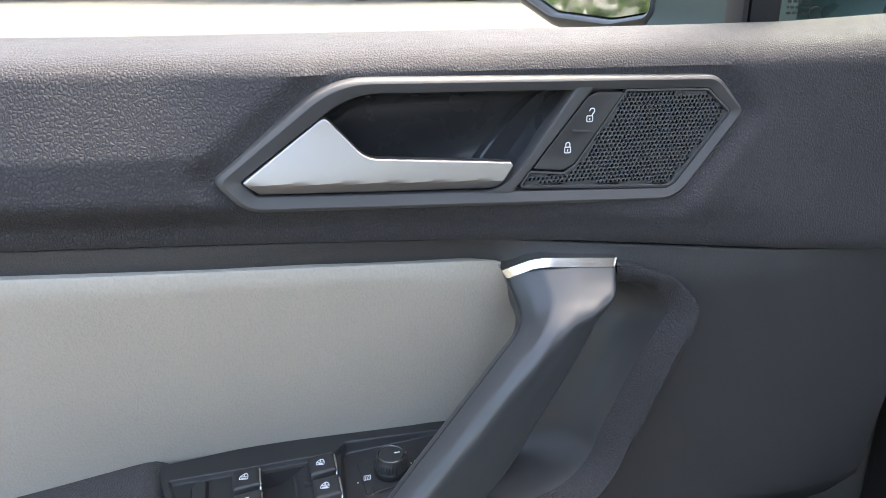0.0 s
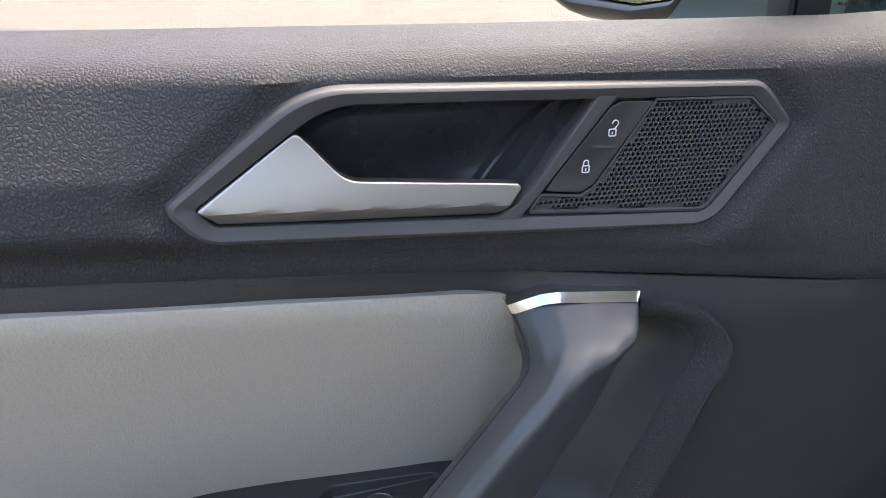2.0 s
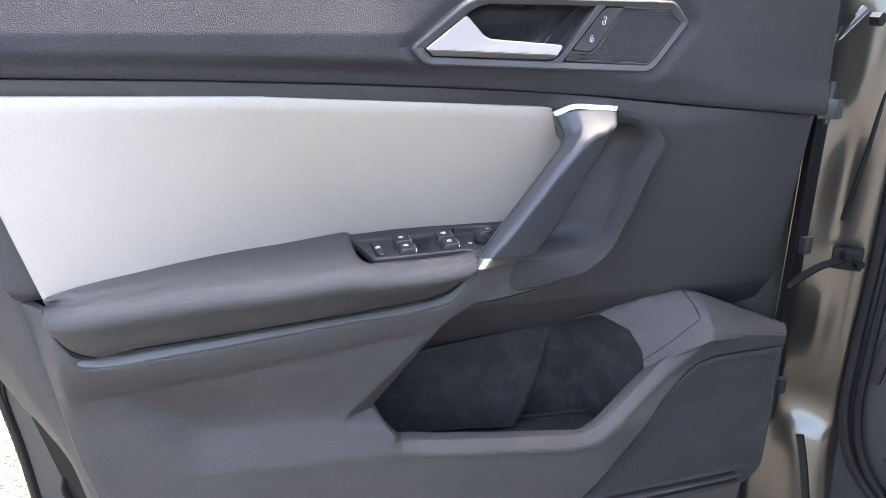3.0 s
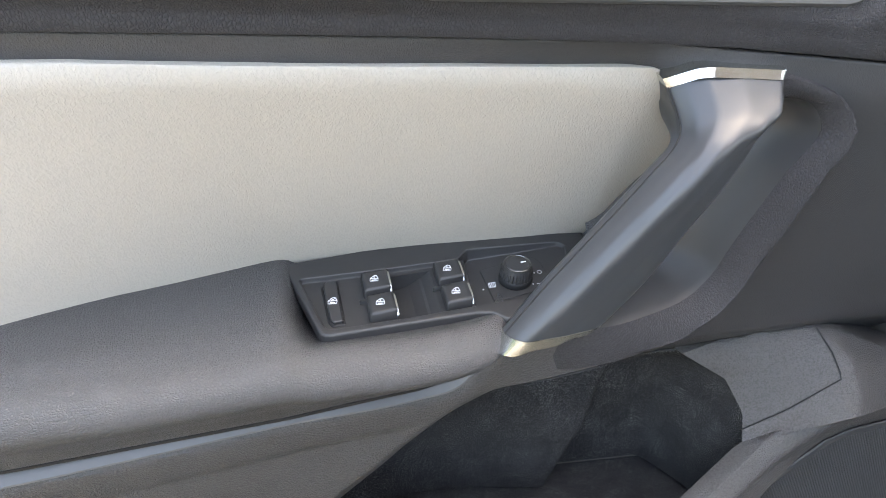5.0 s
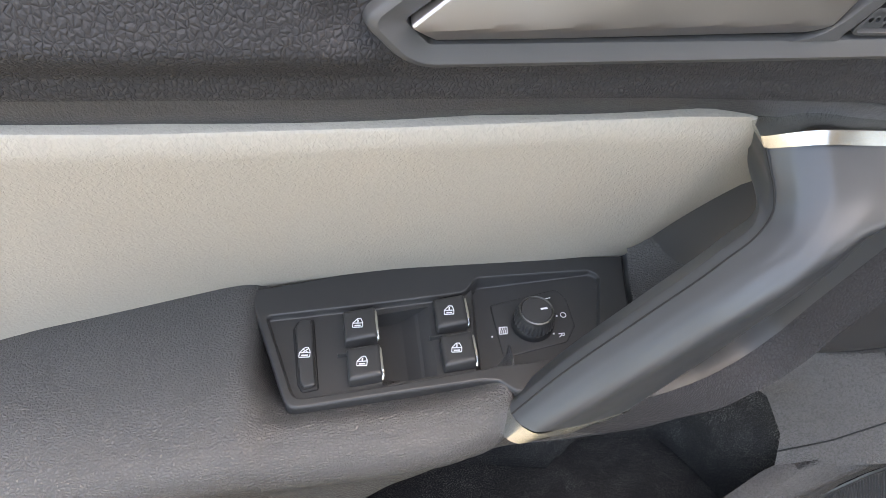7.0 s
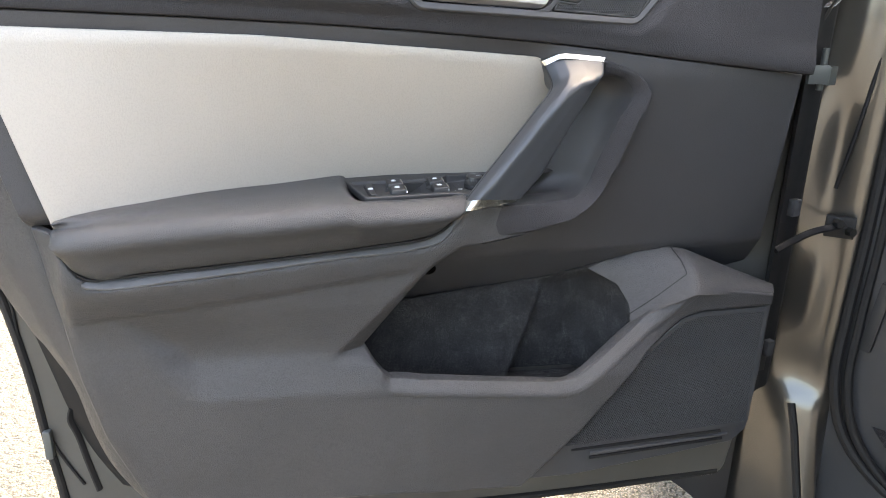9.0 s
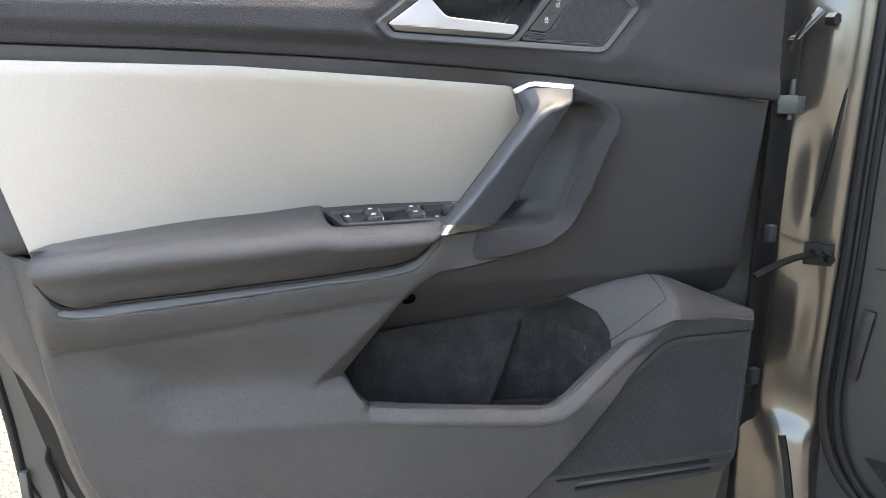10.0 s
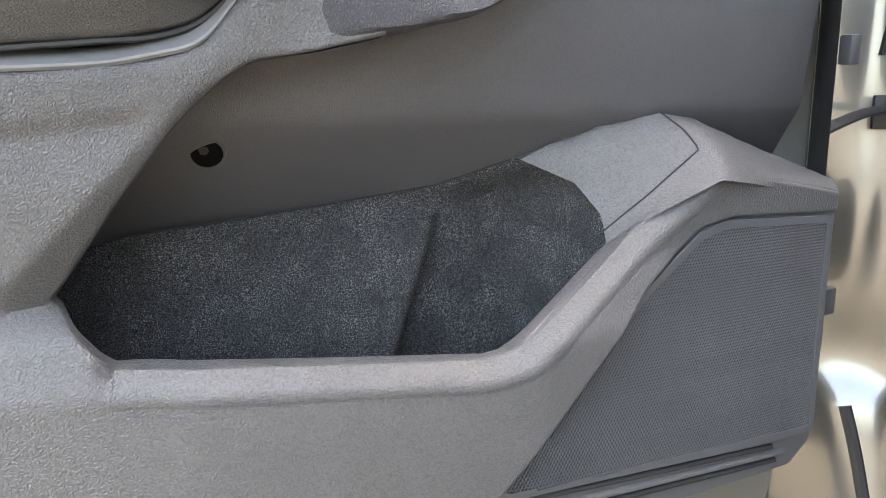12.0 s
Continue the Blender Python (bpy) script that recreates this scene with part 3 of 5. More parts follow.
def lower_y(x, z):
    """Face of the lower moulding, with its bulge under the pocket and the bevel along the pocket's rim."""
    x, z = np.asarray(x, float), np.asarray(z, float)
    y = 0.452 + 0.17 * np.maximum(x - 0.24, 0)
    crease = 0.660 + x * 0.113
    under = np.clip((crease - z) / 0.0045, 0, 1) * ramp(x, -0.425, -0.39) * ramp(x, 0.015, -0.01)
    y = y + 0.0030 * under - 0.004 * np.clip((crease - z) / 0.10, 0, 1)
    slant = -0.355 + (0.609 - z) * 0.62
    pan = np.clip((z - 0.497) / 0.050, 0, 1) * np.clip((x - slant) / np.interp(z, [0.50, 0.56, 0.61], [0.030, 0.042, 0.012]), 0, 1)
    deep = 0.0165 * np.clip((0.615 - z) / 0.055, 0, 1)
    y = y - 0.0120 * np.clip((0.615 - z) / 0.055, 0, 1) + pan * deep - 0.01 * np.maximum(0.48 - z, 0)
    lip = np.array([(0.06, 0.705), (0.012, 0.661), (-0.103, 0.5425)])
    away = ((x - lip[2, 0]) * (lip[0, 1] - lip[2, 1]) - (z - lip[2, 1]) * (lip[0, 0] - lip[2, 0])) / np.hypot(*(lip[0] - lip[2]))
    y = y + 0.75 * np.clip(away, 0, 0.03) * ramp(z, 0.530, 0.5475) * ramp(z, 0.70, 0.655) * ramp(x, 0.09, 0.06)
    rim = off_line(x, z, RIM[1:])
    y = y + 0.95 * np.maximum(0.0135 - rim, 0) * ramp(x, -0.055, -0.02)
    y = y + 0.9 * np.maximum(0.011 - off_line(x, z, SHELF), 0) - 0.004 * ramp(off_line(x, z, SHELF), 0.05, 0.011)
    y = y - 0.030 * ramp(x, 0.02, -0.37) * ramp(z, 0.55, 0.67) * ramp(x, -0.44, -0.40)
    edge = np.interp(z, [0.33, 0.449, 0.533, 0.640, 0.726], [-0.335, -0.386, -0.406, -0.424, -0.441])
    return y + 0.30 * np.maximum(edge + 0.014 - x, 0)


LOWER = [(-0.441, 0.7265), (-0.412, 0.7255), (-0.411, 0.711), (-0.387, 0.6755, 0.008), (-0.374, 0.6700, 0.01), (-0.195, 0.6810, 0.2), (0.008, 0.6975, 0.02), (0.030, 0.705, 0.02), (0.052, 0.728), (0.060, 0.7375), (0.126, 0.7410),
         (0.143, 0.7025, 0.004), (0.098, 0.6928, 0.05), (0.0585, 0.6862, 0.03), (0.0354, 0.6700, 0.03), (0.0121, 0.6480, 0.05), (-0.022, 0.6045, 0.1), (-0.0640, 0.5475, 0.002), (-0.030, 0.5085, 0.004), (0.214, 0.4872, 0.03), (0.316, 0.552), (0.398, 0.611, 0.012),
         (0.425, 0.604, 0.01), (0.5465, 0.580), (0.5470, 0.5625), (0.425, 0.5680, 0.02), (0.392, 0.5620, 0.03), (0.335, 0.5215, 0.05), (0.205, 0.3825), (0.155, 0.3310), (-0.10, 0.336), (-0.340, 0.344), (-0.386, 0.449, 0.1), (-0.406, 0.533, 0.1), (-0.424, 0.640, 0.1)]
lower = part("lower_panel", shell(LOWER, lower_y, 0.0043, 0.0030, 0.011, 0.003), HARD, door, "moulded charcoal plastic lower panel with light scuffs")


def shelf_strip():
    """The narrow bevel that carries the armrest, coloured lighter to paint in its light."""
    rows = []
    for dy, dz in ((0.013, 0.004), (0.005, 0.0005), (-0.0018, -0.0055), (0.0008, -0.0080)):
        pts = [(-0.3835, 0.6725), (-0.379, 0.6700), (-0.372, 0.6690), (-0.28, 0.6740), (-0.195, 0.6800), (-0.09, 0.6880), (0.005, 0.6960), (0.028, 0.7035), (0.046, 0.722), (0.057, 0.7365)]
        rows.append([(x + (0.004 if z > 0.70 else 0.0) * (dz < -0.005), float(lower_y(x, z - 0.012)) + dy, z + dz) for x, z in pts])
    bm = bmesh.new()
    loft(bm, rows, 80, 10, smooth_v=False)
    bmesh.ops.recalc_face_normals(bm, faces=bm.faces[:])
    part("shelf_bevel", bm, BEVEL_LIT, door, "smooth bevel under the armrest, coloured lighter as if lit from above")


shelf_strip()


def pocket_rim():
    """The crisp bevel along the front of the pocket."""
    line = np.array(interp(np.linspace(0, 1, 90), dense_line(RIM[1:])))
    t = np.gradient(line, axis=0)
    t /= np.linalg.norm(t, axis=1)[:, None]
    n = np.stack([t[:, 1], -t[:, 0]], 1)
    outer = line + n * 0.0138
    face = lower_y(outer[:, 0] + n[:, 0] * 0.003, outer[:, 1] + n[:, 1] * 0.003)
    rows = []
    for off, back in ((0.0, 0.022), (0.0, 0.0118), (0.0005, 0.0106), (0.0015, 0.0096), (0.0080, 0.0034), (0.0110, 0.0010), (0.0135, -0.0002), (0.0165, -0.0006), (0.0200, -0.0004), (0.0230, 0.0012)):
        p = line + n * off
        rows.append(np.stack([p[:, 0], face + back, p[:, 1]], 1))
    bm = bmesh.new()
    grid_faces(bm, np.stack(rows))
    bmesh.ops.recalc_face_normals(bm, faces=bm.faces[:])
    part("pocket_rim", bm, HARD, door, "bevelled rim of the door pocket", sharp=25)


pocket_rim()


def overhang():
    """The inner wall that runs from the panel's edge back to the trim behind the pocket."""
    def reach(x):
        return float(np.interp(x, [0.0, 0.12], [1.0, 0.10]))

    line = [(0.140, 0.7010), (0.098, 0.6920), (0.0585, 0.6855), (0.0354, 0.6692), (0.0121, 0.6472), (-0.022, 0.6038), (-0.0625, 0.5495)]
    rows = []
    for d, shift in ((0.0035, 0.0), (0.012, 0.0015), (0.035, 0.008), (0.07, 0.022), (0.13, 0.034)):
        rows.append([(x - shift * 0.8 * reach(x), float(lower_y(x, z)) + d * reach(x), z + shift * 0.5 * reach(x)) for x, z in line])
    bm = bmesh.new()
    loft(bm, rows, 60, 16)
    bmesh.ops.recalc_face_normals(bm, faces=bm.faces[:])
    part("pocket_wall", bm, HARD, door)


overhang()


def lower_flank():
    """The side of the moulding that wraps round towards the latch edge of the door, and the dark gap behind it, its
    shade painted as a strip.
    """
    outer = [(-0.630, 0.500, 0.975), (-0.585, 0.495, 0.850), (-0.545, 0.490, 0.735), (-0.512, 0.487, 0.669), (-0.4905, 0.487, 0.630), (-0.4765, 0.487, 0.598), (-0.4470, 0.487, 0.5445), (-0.4300, 0.487, 0.506), (-0.4150, 0.487, 0.437), (-0.3960, 0.487, 0.382), (-0.3735, 0.487, 0.343)]
    inner = [(float(np.interp(z, [0.344, 0.37, 0.449, 0.533, 0.628, 0.7265, 0.85, 0.965], [-0.3425, -0.361, -0.3885, -0.4085, -0.4275, -0.4465, -0.484, -0.520])), 0.4575 - 0.005 * (z > 0.8), z) for _, _, z in outer]
    mid = [tuple((np.array(a) + b) / 2 + (0.0, -0.005, 0.0)) for a, b in zip(inner, outer)]
    rim = [tuple(np.array(a) * 0.12 + np.array(b) * 0.88 + (0.0, -0.0012, 0.0)) for a, b in zip(inner, outer)]
    rows = [[(x + 0.016, y + 0.004, z) for x, y, z in inner], inner, mid, rim, outer] + [[(x + dx, y + dy, z) for x, y, z in outer] for dx, dy in ((0.0005, 0.003), (0.006, 0.03), (0.03, 0.085))]
    bm = bmesh.new()
    loft(bm, rows, 60, 30, smooth_v=False)
    bmesh.ops.recalc_face_normals(bm, faces=bm.faces[:])
    side = part("side_moulding", bm, HARD, door)
    # Black strip over the shell, painted in for the gap's deep shade.
    gap = [(-0.640, 0.5855, 0.95), (-0.575, 0.5855, 0.735), (-0.5320, 0.5855, 0.628), (-0.5097, 0.5855, 0.5587), (-0.4892, 0.5855, 0.4777), (-0.4706, 0.5855, 0.4021), (-0.4492, 0.5855, 0.3426), (-0.4146, 0.5855, 0.2795)]
    bm = bmesh.new()
    loft(bm, [[(x + dx, y + dy, z) for x, y, z in gap] for dx, dy in ((-0.001, 0.004), (0.0, 0.0), (0.004, -0.002), (0.06, -0.002), (0.14, 0.0))], 40, 12, smooth_v=False)
    bmesh.ops.recalc_face_normals(bm, faces=bm.faces[:])
    part("gap_shade", bm, DEEP, side)


lower_flank()


def pocket():
    bm = bmesh.new()
    rows = []
    xs = np.concatenate([np.linspace(-0.085, 0.13, 12), np.linspace(0.14, 0.235, 20), np.linspace(0.242, 0.332, 12)])
    top = np.interp(xs, [-0.085, -0.020, 0.040, 0.122, 0.206, 0.237, 0.272, 0.279, 0.300, 0.318, 0.332], [0.557, 0.5695, 0.5740, 0.5820, 0.5925, 0.6025, 0.6145, 0.6155, 0.612, 0.594, 0.565])
    for k in (0.0, 0.02, 0.06, 0.14, 0.25, 0.4, 0.6, 0.8, 1.0):
        z = top + (0.44 - top) * k
        y = mid_y(xs, np.maximum(z, 0.585)) - 0.0025 * (k > 0.01)
        fold = 0.205 - 0.05 * k
        swell = 0.024 * ramp(xs, 0.02, 0.19) * ramp(k, 0.0, 0.35) * (1 - ramp(xs, fold, fold + 0.016))
        hollow = 0.012 * ramp(xs, fold, fold + 0.03) * ramp(xs, 0.30, 0.25) * ramp(k, 0.0, 0.5)
        y = y - swell + hollow
        bend = np.clip((xs - 0.250) / (0.332 - 0.250), 0, 1)
        y = y + bend**2 * (np.interp(k, [0, 1], [0.505, 0.480]) - y)
        y = np.minimum(y, 0.584)
        rows.append(np.stack([xs, y, z], 1))
    lip = [tuple(p + (0.0, -0.0012, 0.0003)) for p in rows[0][3:36]]
    loft(bm, rows, 160, 60)
    floor = [[(x, y, 0.438), (x, 0.60, 0.430)] for x, y in ((-0.08, 0.460), (0.1, 0.466), (0.34, 0.505))]
    loft(bm, floor, 4, 8, smooth_v=False)
    bmesh.ops.recalc_face_normals(bm, faces=bm.faces[:])
    lining = part("pocket_carpet", bm, CARPET, door, "black felt lining of the door pocket")
    part("lining_edge", tube(lip, 0.0009, 6), DEEP, lining)
    bm = bmesh.new()
    back = [(0.266, 0.590, 0.610), (0.335, 0.590, 0.630), (0.385, 0.585, 0.640), (0.412, 0.580, 0.637), (0.475, 0.575, 0.612), (0.553, 0.565, 0.582)]
    s0 = [(0.268, 0.5545, 0.6150), (0.335, 0.546, 0.6385), (0.387, 0.535, 0.6490), (0.412, 0.531, 0.6450), (0.475, 0.527, 0.6190), (0.553, 0.522, 0.5895)]
    s1 = [(0.310, 0.533, 0.595), (0.345, 0.523, 0.616), (0.394, 0.512, 0.636), (0.410, 0.506, 0.635), (0.472, 0.512, 0.6115), (0.552, 0.517, 0.5870)]
    s2 = [(0.322, 0.510, 0.572), (0.351, 0.503, 0.595), (0.3965, 0.494, 0.622), (0.408, 0.487, 0.621), (0.468, 0.499, 0.6045), (0.550, 0.512, 0.5840)]
    s3 = [(0.317, 0.4905, 0.551), (0.353, 0.486, 0.580), (0.3955, 0.480, 0.6095), (0.408, 0.474, 0.608), (0.465, 0.489, 0.597), (0.548, 0.507, 0.5805)]
    s4 = [(0.3165, 0.4880, 0.5495), (0.352, 0.478, 0.5760), (0.398, 0.466, 0.601), (0.412, 0.470, 0.599), (0.465, 0.488, 0.590), (0.546, 0.507, 0.5755)]
    loft(bm, [back, s0, s1, s2, s3, s4], 61, 24, smooth_u=False, smooth_v=False)
    bmesh.ops.recalc_face_normals(bm, faces=bm.faces[:])
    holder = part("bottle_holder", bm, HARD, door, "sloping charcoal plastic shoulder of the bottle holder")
    seam = [np.array(p) for p in (s0[2], s1[2], s2[2], (np.array(s2[1]) + s3[1]) / 2, (np.array(s2[0]) + s3[0]) / 2)]
    part("mould_line", tube(polyline(np.linspace(0, 1, 24), [p + (0.0, -0.0001, 0.0002) for p in seam]), 0.0007, 6), DEEP, holder)
    # Flat black disc on the uncut panel stands in for a shaded recess.
    hole = lathe([(0.0112, -0.002), (0.0110, 0.0006), (0.0080, 0.0008), (0.002, 0.0009)], 28)
    collar = lathe([(0.0132, -0.002), (0.0128, 0.0002), (0.0120, 0.0014), (0.0112, 0.0015), (0.0106, 0.0002), (0.0102, -0.0015)], 28)
    seat = Matrix.Translation((0.031, float(mid_y(0.031, 0.628)) - 0.0005, 0.628)) @ Matrix.Rotation(radians(118), 4, "X")
    for bm in (hole, collar):
        bmesh.ops.transform(bm, matrix=seat, verts=bm.verts[:])
    screw = part("recess_shade", hole, HOLE_SHADE, door, "flat black disc painted as the shade of a screw recess")
    part("recess_collar", collar, STRIP, screw)
    part("screw", tube([seat @ Vector((-0.002, 0.003, 0.0)), seat @ Vector((-0.002, 0.003, 0.0016))], 0.0036, 6), DEEP, screw)


pocket()


# ---- loudspeaker ----
def speaker():
    outline = np.array([(0.2125, 0.3815), (0.340, 0.5170), (0.392, 0.5560), (0.418, 0.5625), (0.5355, 0.5570), (0.5345, 0.3660)])

    def face(x, z):
        return lower_base(x, z) + 0.0058

    edge = [(0.153, 0.330), (0.203, 0.3815), (0.333, 0.5215), (0.392, 0.5635), (0.425, 0.5695), (0.5475, 0.5640), (0.5475, 0.45), (0.5400, 0.352, 0.012), (0.515, 0.333, 0.012)]
    panel = part("speaker_panel", shell(edge, lambda x, z: lower_base(x, z) + 0.0098, 0.012, 0.002, 0.012), GRILLE, door, "black plastic loudspeaker panel")

    bm = perforated(dense(fillet(outline, 0.006), 0.02), 0.0030, 0.00122, face, 0.0, 0.0016)
    ob = part("speaker_grille", bm, GRILLE, door, "black perforated loudspeaker grille", sharp=60)
    # Black sheet painted in for the unlit space behind the grille.
    part("backing", shell([tuple(p) for p in outline], lambda x, z: lower_base(x, z) + 0.0085, 0.03, 0.0005, 0.0), HOLE_SHADE, ob)
    bm = bmesh.new()
    loop = fillet(outline, 0.006)
    grid_faces(bm, np.stack([np.stack([p[:, 0], face(p[:, 0], p[:, 1]) + d, p[:, 1]], 1) for p, d in
                             ((inset(loop, -0.004), 0.001), (inset(loop, -0.0035), -0.0008), (inset(loop, 0.0024), -0.0008), (inset(loop, 0.0029), 0.0012))]), closed=True)
    bmesh.ops.recalc_face_normals(bm, faces=bm.faces[:])
    part("grille_frame", bm, GRILLE, ob)
    # two slanted vent slots below the grille
    for k, (x0, z0, x1, z1) in enumerate(((0.232, 0.3770, 0.500, 0.3600), (0.262, 0.3590, 0.505, 0.3460))):
        bar = [(x0, z0), (x1, z1)]
        n = Vector((z0 - z1, x1 - x0)).normalized()
        bm = bmesh.new()
        rows = []
        for off, dep in ((0.0060, 0.003), (0.0045, -0.0005), (0.0020, -0.0010), (0.0, 0.002)):
            rows.append([(x + n.x * off, float(lower_base(x, z)) + 0.007 + dep, z + n.y * off) for x, z in (bar[0], ((x0 + x1) / 2, (z0 + z1) / 2), bar[1])])
        loft(bm, rows, 20, 12, smooth_v=False)
        bmesh.ops.recalc_face_normals(bm, faces=bm.faces[:])
        part("vent_bar", bm, GRILLE, door)
        slot = tube([(x, float(lower_base(x, z)) + 0.0088, z) for x, z in ((x0, z0 - 0.003), (x0 * 0.5 + x1 * 0.5, z0 * 0.5 + z1 * 0.5 - 0.003), (x1 - 0.01, z1 - 0.0025))], 0.0026, 8, squash=0.6)
        part("vent_slot", slot, DEEP, door)


speaker()


# ---- grab handle ----
def grab_handle():
    """A slanted bar with two facets under a broad head: its inner edge, front, ridge and outer edge from head to foot."""
    frames = [((0.1590, 0.4765, 0.9095), (0.1763, 0.4663, 0.9203), (0.2325, 0.4690, 0.9160), (0.2345, 0.4760, 0.9150)),
              ((0.1615, 0.4700, 0.9020), (0.1790, 0.4580, 0.9120), (0.2300, 0.4610, 0.9090), (0.2320, 0.4690, 0.9075)),
              ((0.1640, 0.4640, 0.8945), (0.1800, 0.4490, 0.9030), (0.2255, 0.4510, 0.9020), (0.2280, 0.4600, 0.8990)),
              ((0.1645, 0.4590, 0.8870), (0.1770, 0.4420, 0.8960), (0.2110, 0.4420, 0.8965), (0.2195, 0.4530, 0.8895)),
              ((0.1600, 0.4545, 0.8790), (0.1720, 0.4360, 0.8880), (0.1900, 0.4345, 0.8890), (0.2110, 0.4490, 0.8790)),
              ((0.1475, 0.4510, 0.8640), (0.1560, 0.4330, 0.8700), (0.1700, 0.4275, 0.8740), (0.2010, 0.4440, 0.8650)),
              ((0.1150, 0.4480, 0.8220), (0.1230, 0.4320, 0.8270), (0.1355, 0.4250, 0.8310), (0.1755, 0.4420, 0.8210)),
              ((0.0840, 0.4450, 0.7825), (0.0920, 0.4310, 0.7870), (0.1040, 0.4245, 0.7905), (0.1530, 0.4420, 0.7800)),
              ((0.0600, 0.4390, 0.7530), (0.0645, 0.4290, 0.7550), (0.0735, 0.4240, 0.7565), (0.1275, 0.4370, 0.7530))]

    def section(left, front, ridge, right, back=((0.001, 0.035, 0.0), (0.002, 0.045, 0.0))):
        a, m, r, b = (np.array(p) for p in (left, front, ridge, right))
        soft = r * 0.92 + (m + b) * 0.04
        return [a + back[0], a + (0.0, 0.005, 0.0), a + (0.0, 0.0012, 0.0), a * 0.93 + m * 0.07, a * 0.5 + m * 0.5 + (0, -0.0008, 0), m * 0.8 + a * 0.1 + r * 0.1, m * 0.5 + r * 0.5 + (0, -0.0006, 0), r * 0.86 + m * 0.14, soft,
                r * 0.90 + b * 0.10, r * 0.5 + b * 0.5 + (0, -0.0010, 0), b * 0.92 + r * 0.08, b + (0.0006, 0.0015, 0), b + (0.0010, 0.005, 0), b + back[1]]

    head, bar = ((0.002, 0.035, 0.0), (0.002, 0.045, 0.0)), ((0.007, 0.018, -0.005), (-0.004, 0.028, 0.003))
    rows = [section(*f, head if i < 4 else bar) for i, f in enumerate(frames)]
    bm = bmesh.new()
    loft(bm, rows, 71, 80, smooth_u=False)
    bmesh.ops.recalc_face_normals(bm, faces=bm.faces[:])
    ob = part("grab_handle", bm, GRAB, door, "smooth dark slanted grab handle", sharp=60)
    edge = interp(np.linspace(0, 1, 50), [np.array(f[0]) * 0.96 + np.array(f[1]) * 0.04 + (0.0, -0.0002, 0.0) for f in frames])
    part("edge_seam", tube(edge, 0.00055, 6), DEEP, ob, "fine dark seam along the inner edge")

    def strip(a, r, b):
        a, r, b = (np.array(p) for p in (a, r, b))
        return [a + (0.0, 0.030, 0.0), a, a * 0.6 + r * 0.4, a * 0.15 + r * 0.85, r * 0.9 + b * 0.1, r * 0.5 + b * 0.5, b, b + (0.0, 0.036, 0.0)]

    top = strip((0.1560, 0.4775, 0.9148), (0.1768, 0.4690, 0.9253), (0.2345, 0.4720, 0.9212))
    low = [p + (0.0, -0.0010, 0.0) for p in strip(frames[0][0], frames[0][1], frames[0][2])]
    crown = [p + (0.0, 0.0045, 0.0004) for p in top]
    rear = [p + (0.0, 0.035, 0.0002) for p in top]
    bm = bmesh.new()
    loft(bm, [rear, crown, top, low], 51, 14, smooth_u=False, smooth_v=False)
    bmesh.ops.recalc_face_normals(bm, faces=bm.faces[:])
    part("handle_cap", bm, CHROME, ob, "satin chrome strip on top")
    foot = [p + (0.0, -0.0008, 0.0) for p in rows[-1]]
    sole = section((0.0545, 0.4360, 0.7410), (0.0580, 0.4270, 0.7425), (0.0690, 0.4245, 0.7440), (0.1228, 0.4360, 0.7492))
    under = [p + (0.0, 0.012, -0.0015) for p in sole]
    bm = bmesh.new()
    loft(bm, [foot, sole, under], 51, 8, smooth_u=False, smooth_v=False)
    bmesh.ops.recalc_face_normals(bm, faces=bm.faces[:])
    part("handle_foot", bm, CHROME, ob, "satin chrome foot of the handle")


grab_handle()


def grip_recess():
    outer = [(0.2360, 0.918), (0.262, 0.9105), (0.290, 0.8955), (0.3035, 0.877), (0.285, 0.832), (0.2565, 0.766), (0.2440, 0.745), (0.2180, 0.7230), (0.164, 0.7060), (0.126, 0.6990), (0.094, 0.6915)]
    inner = [(0.2365, 0.8990), (0.252, 0.8985), (0.268, 0.8925), (0.2790, 0.8780), (0.263, 0.842), (0.2365, 0.778), (0.2310, 0.7620), (0.2200, 0.7490), (0.170, 0.7420), (0.130, 0.7410), (0.098, 0.7405)]
    oy = [0.474, 0.473, 0.473, 0.472, 0.470, 0.466, 0.463, 0.457, 0.4515, 0.4505, 0.4560]
    iy = [0.480, 0.480, 0.481, 0.481, 0.481, 0.481, 0.481, 0.478, 0.458, 0.4500, 0.4560]
    rows = []
    for w, dy in ((0.45, 0.050), (0.10, 0.020), (0.005, 0.007), (0.12, -0.001), (0.5, -0.0025), (0.9, -0.0015), (1.0, 0.0)):
        rows.append([(a[0] + (b[0] - a[0]) * w, p + (q - p) * w + dy, a[1] + (b[1] - a[1]) * w) for a, b, p, q in zip(outer, inner, oy, iy)])
    bm = bmesh.new()
    loft(bm, rows, 60, 22, smooth_v=False)
    bmesh.ops.recalc_face_normals(bm, faces=bm.faces[:])
    part("grip_surround", bm, SKIN, door, "grained black surround of the grip recess")
    rows = []
    for dx, dz, dy in ((0.0, 0.0, 0.0002), (-0.0015, 0.001, 0.003), (-0.005, 0.002, 0.011), (-0.014, 0.003, 0.022), (-0.032, 0.000, 0.035), (-0.060, 0.0, 0.052), (-0.09, 0.0, 0.074)):
        rows.append([(b[0] + dx, q + dy, b[1] + dz * (1 if b[1] < 0.82 else -1.2)) for b, q in zip(inner, iy)])
    bm = bmesh.new()
    loft(bm, rows, 60, 30)
    bmesh.ops.recalc_face_normals(bm, faces=bm.faces[:])
    part("grip_recess", bm, SCOOP, door, "smooth dark scoop behind the grab handle")


grip_recess()


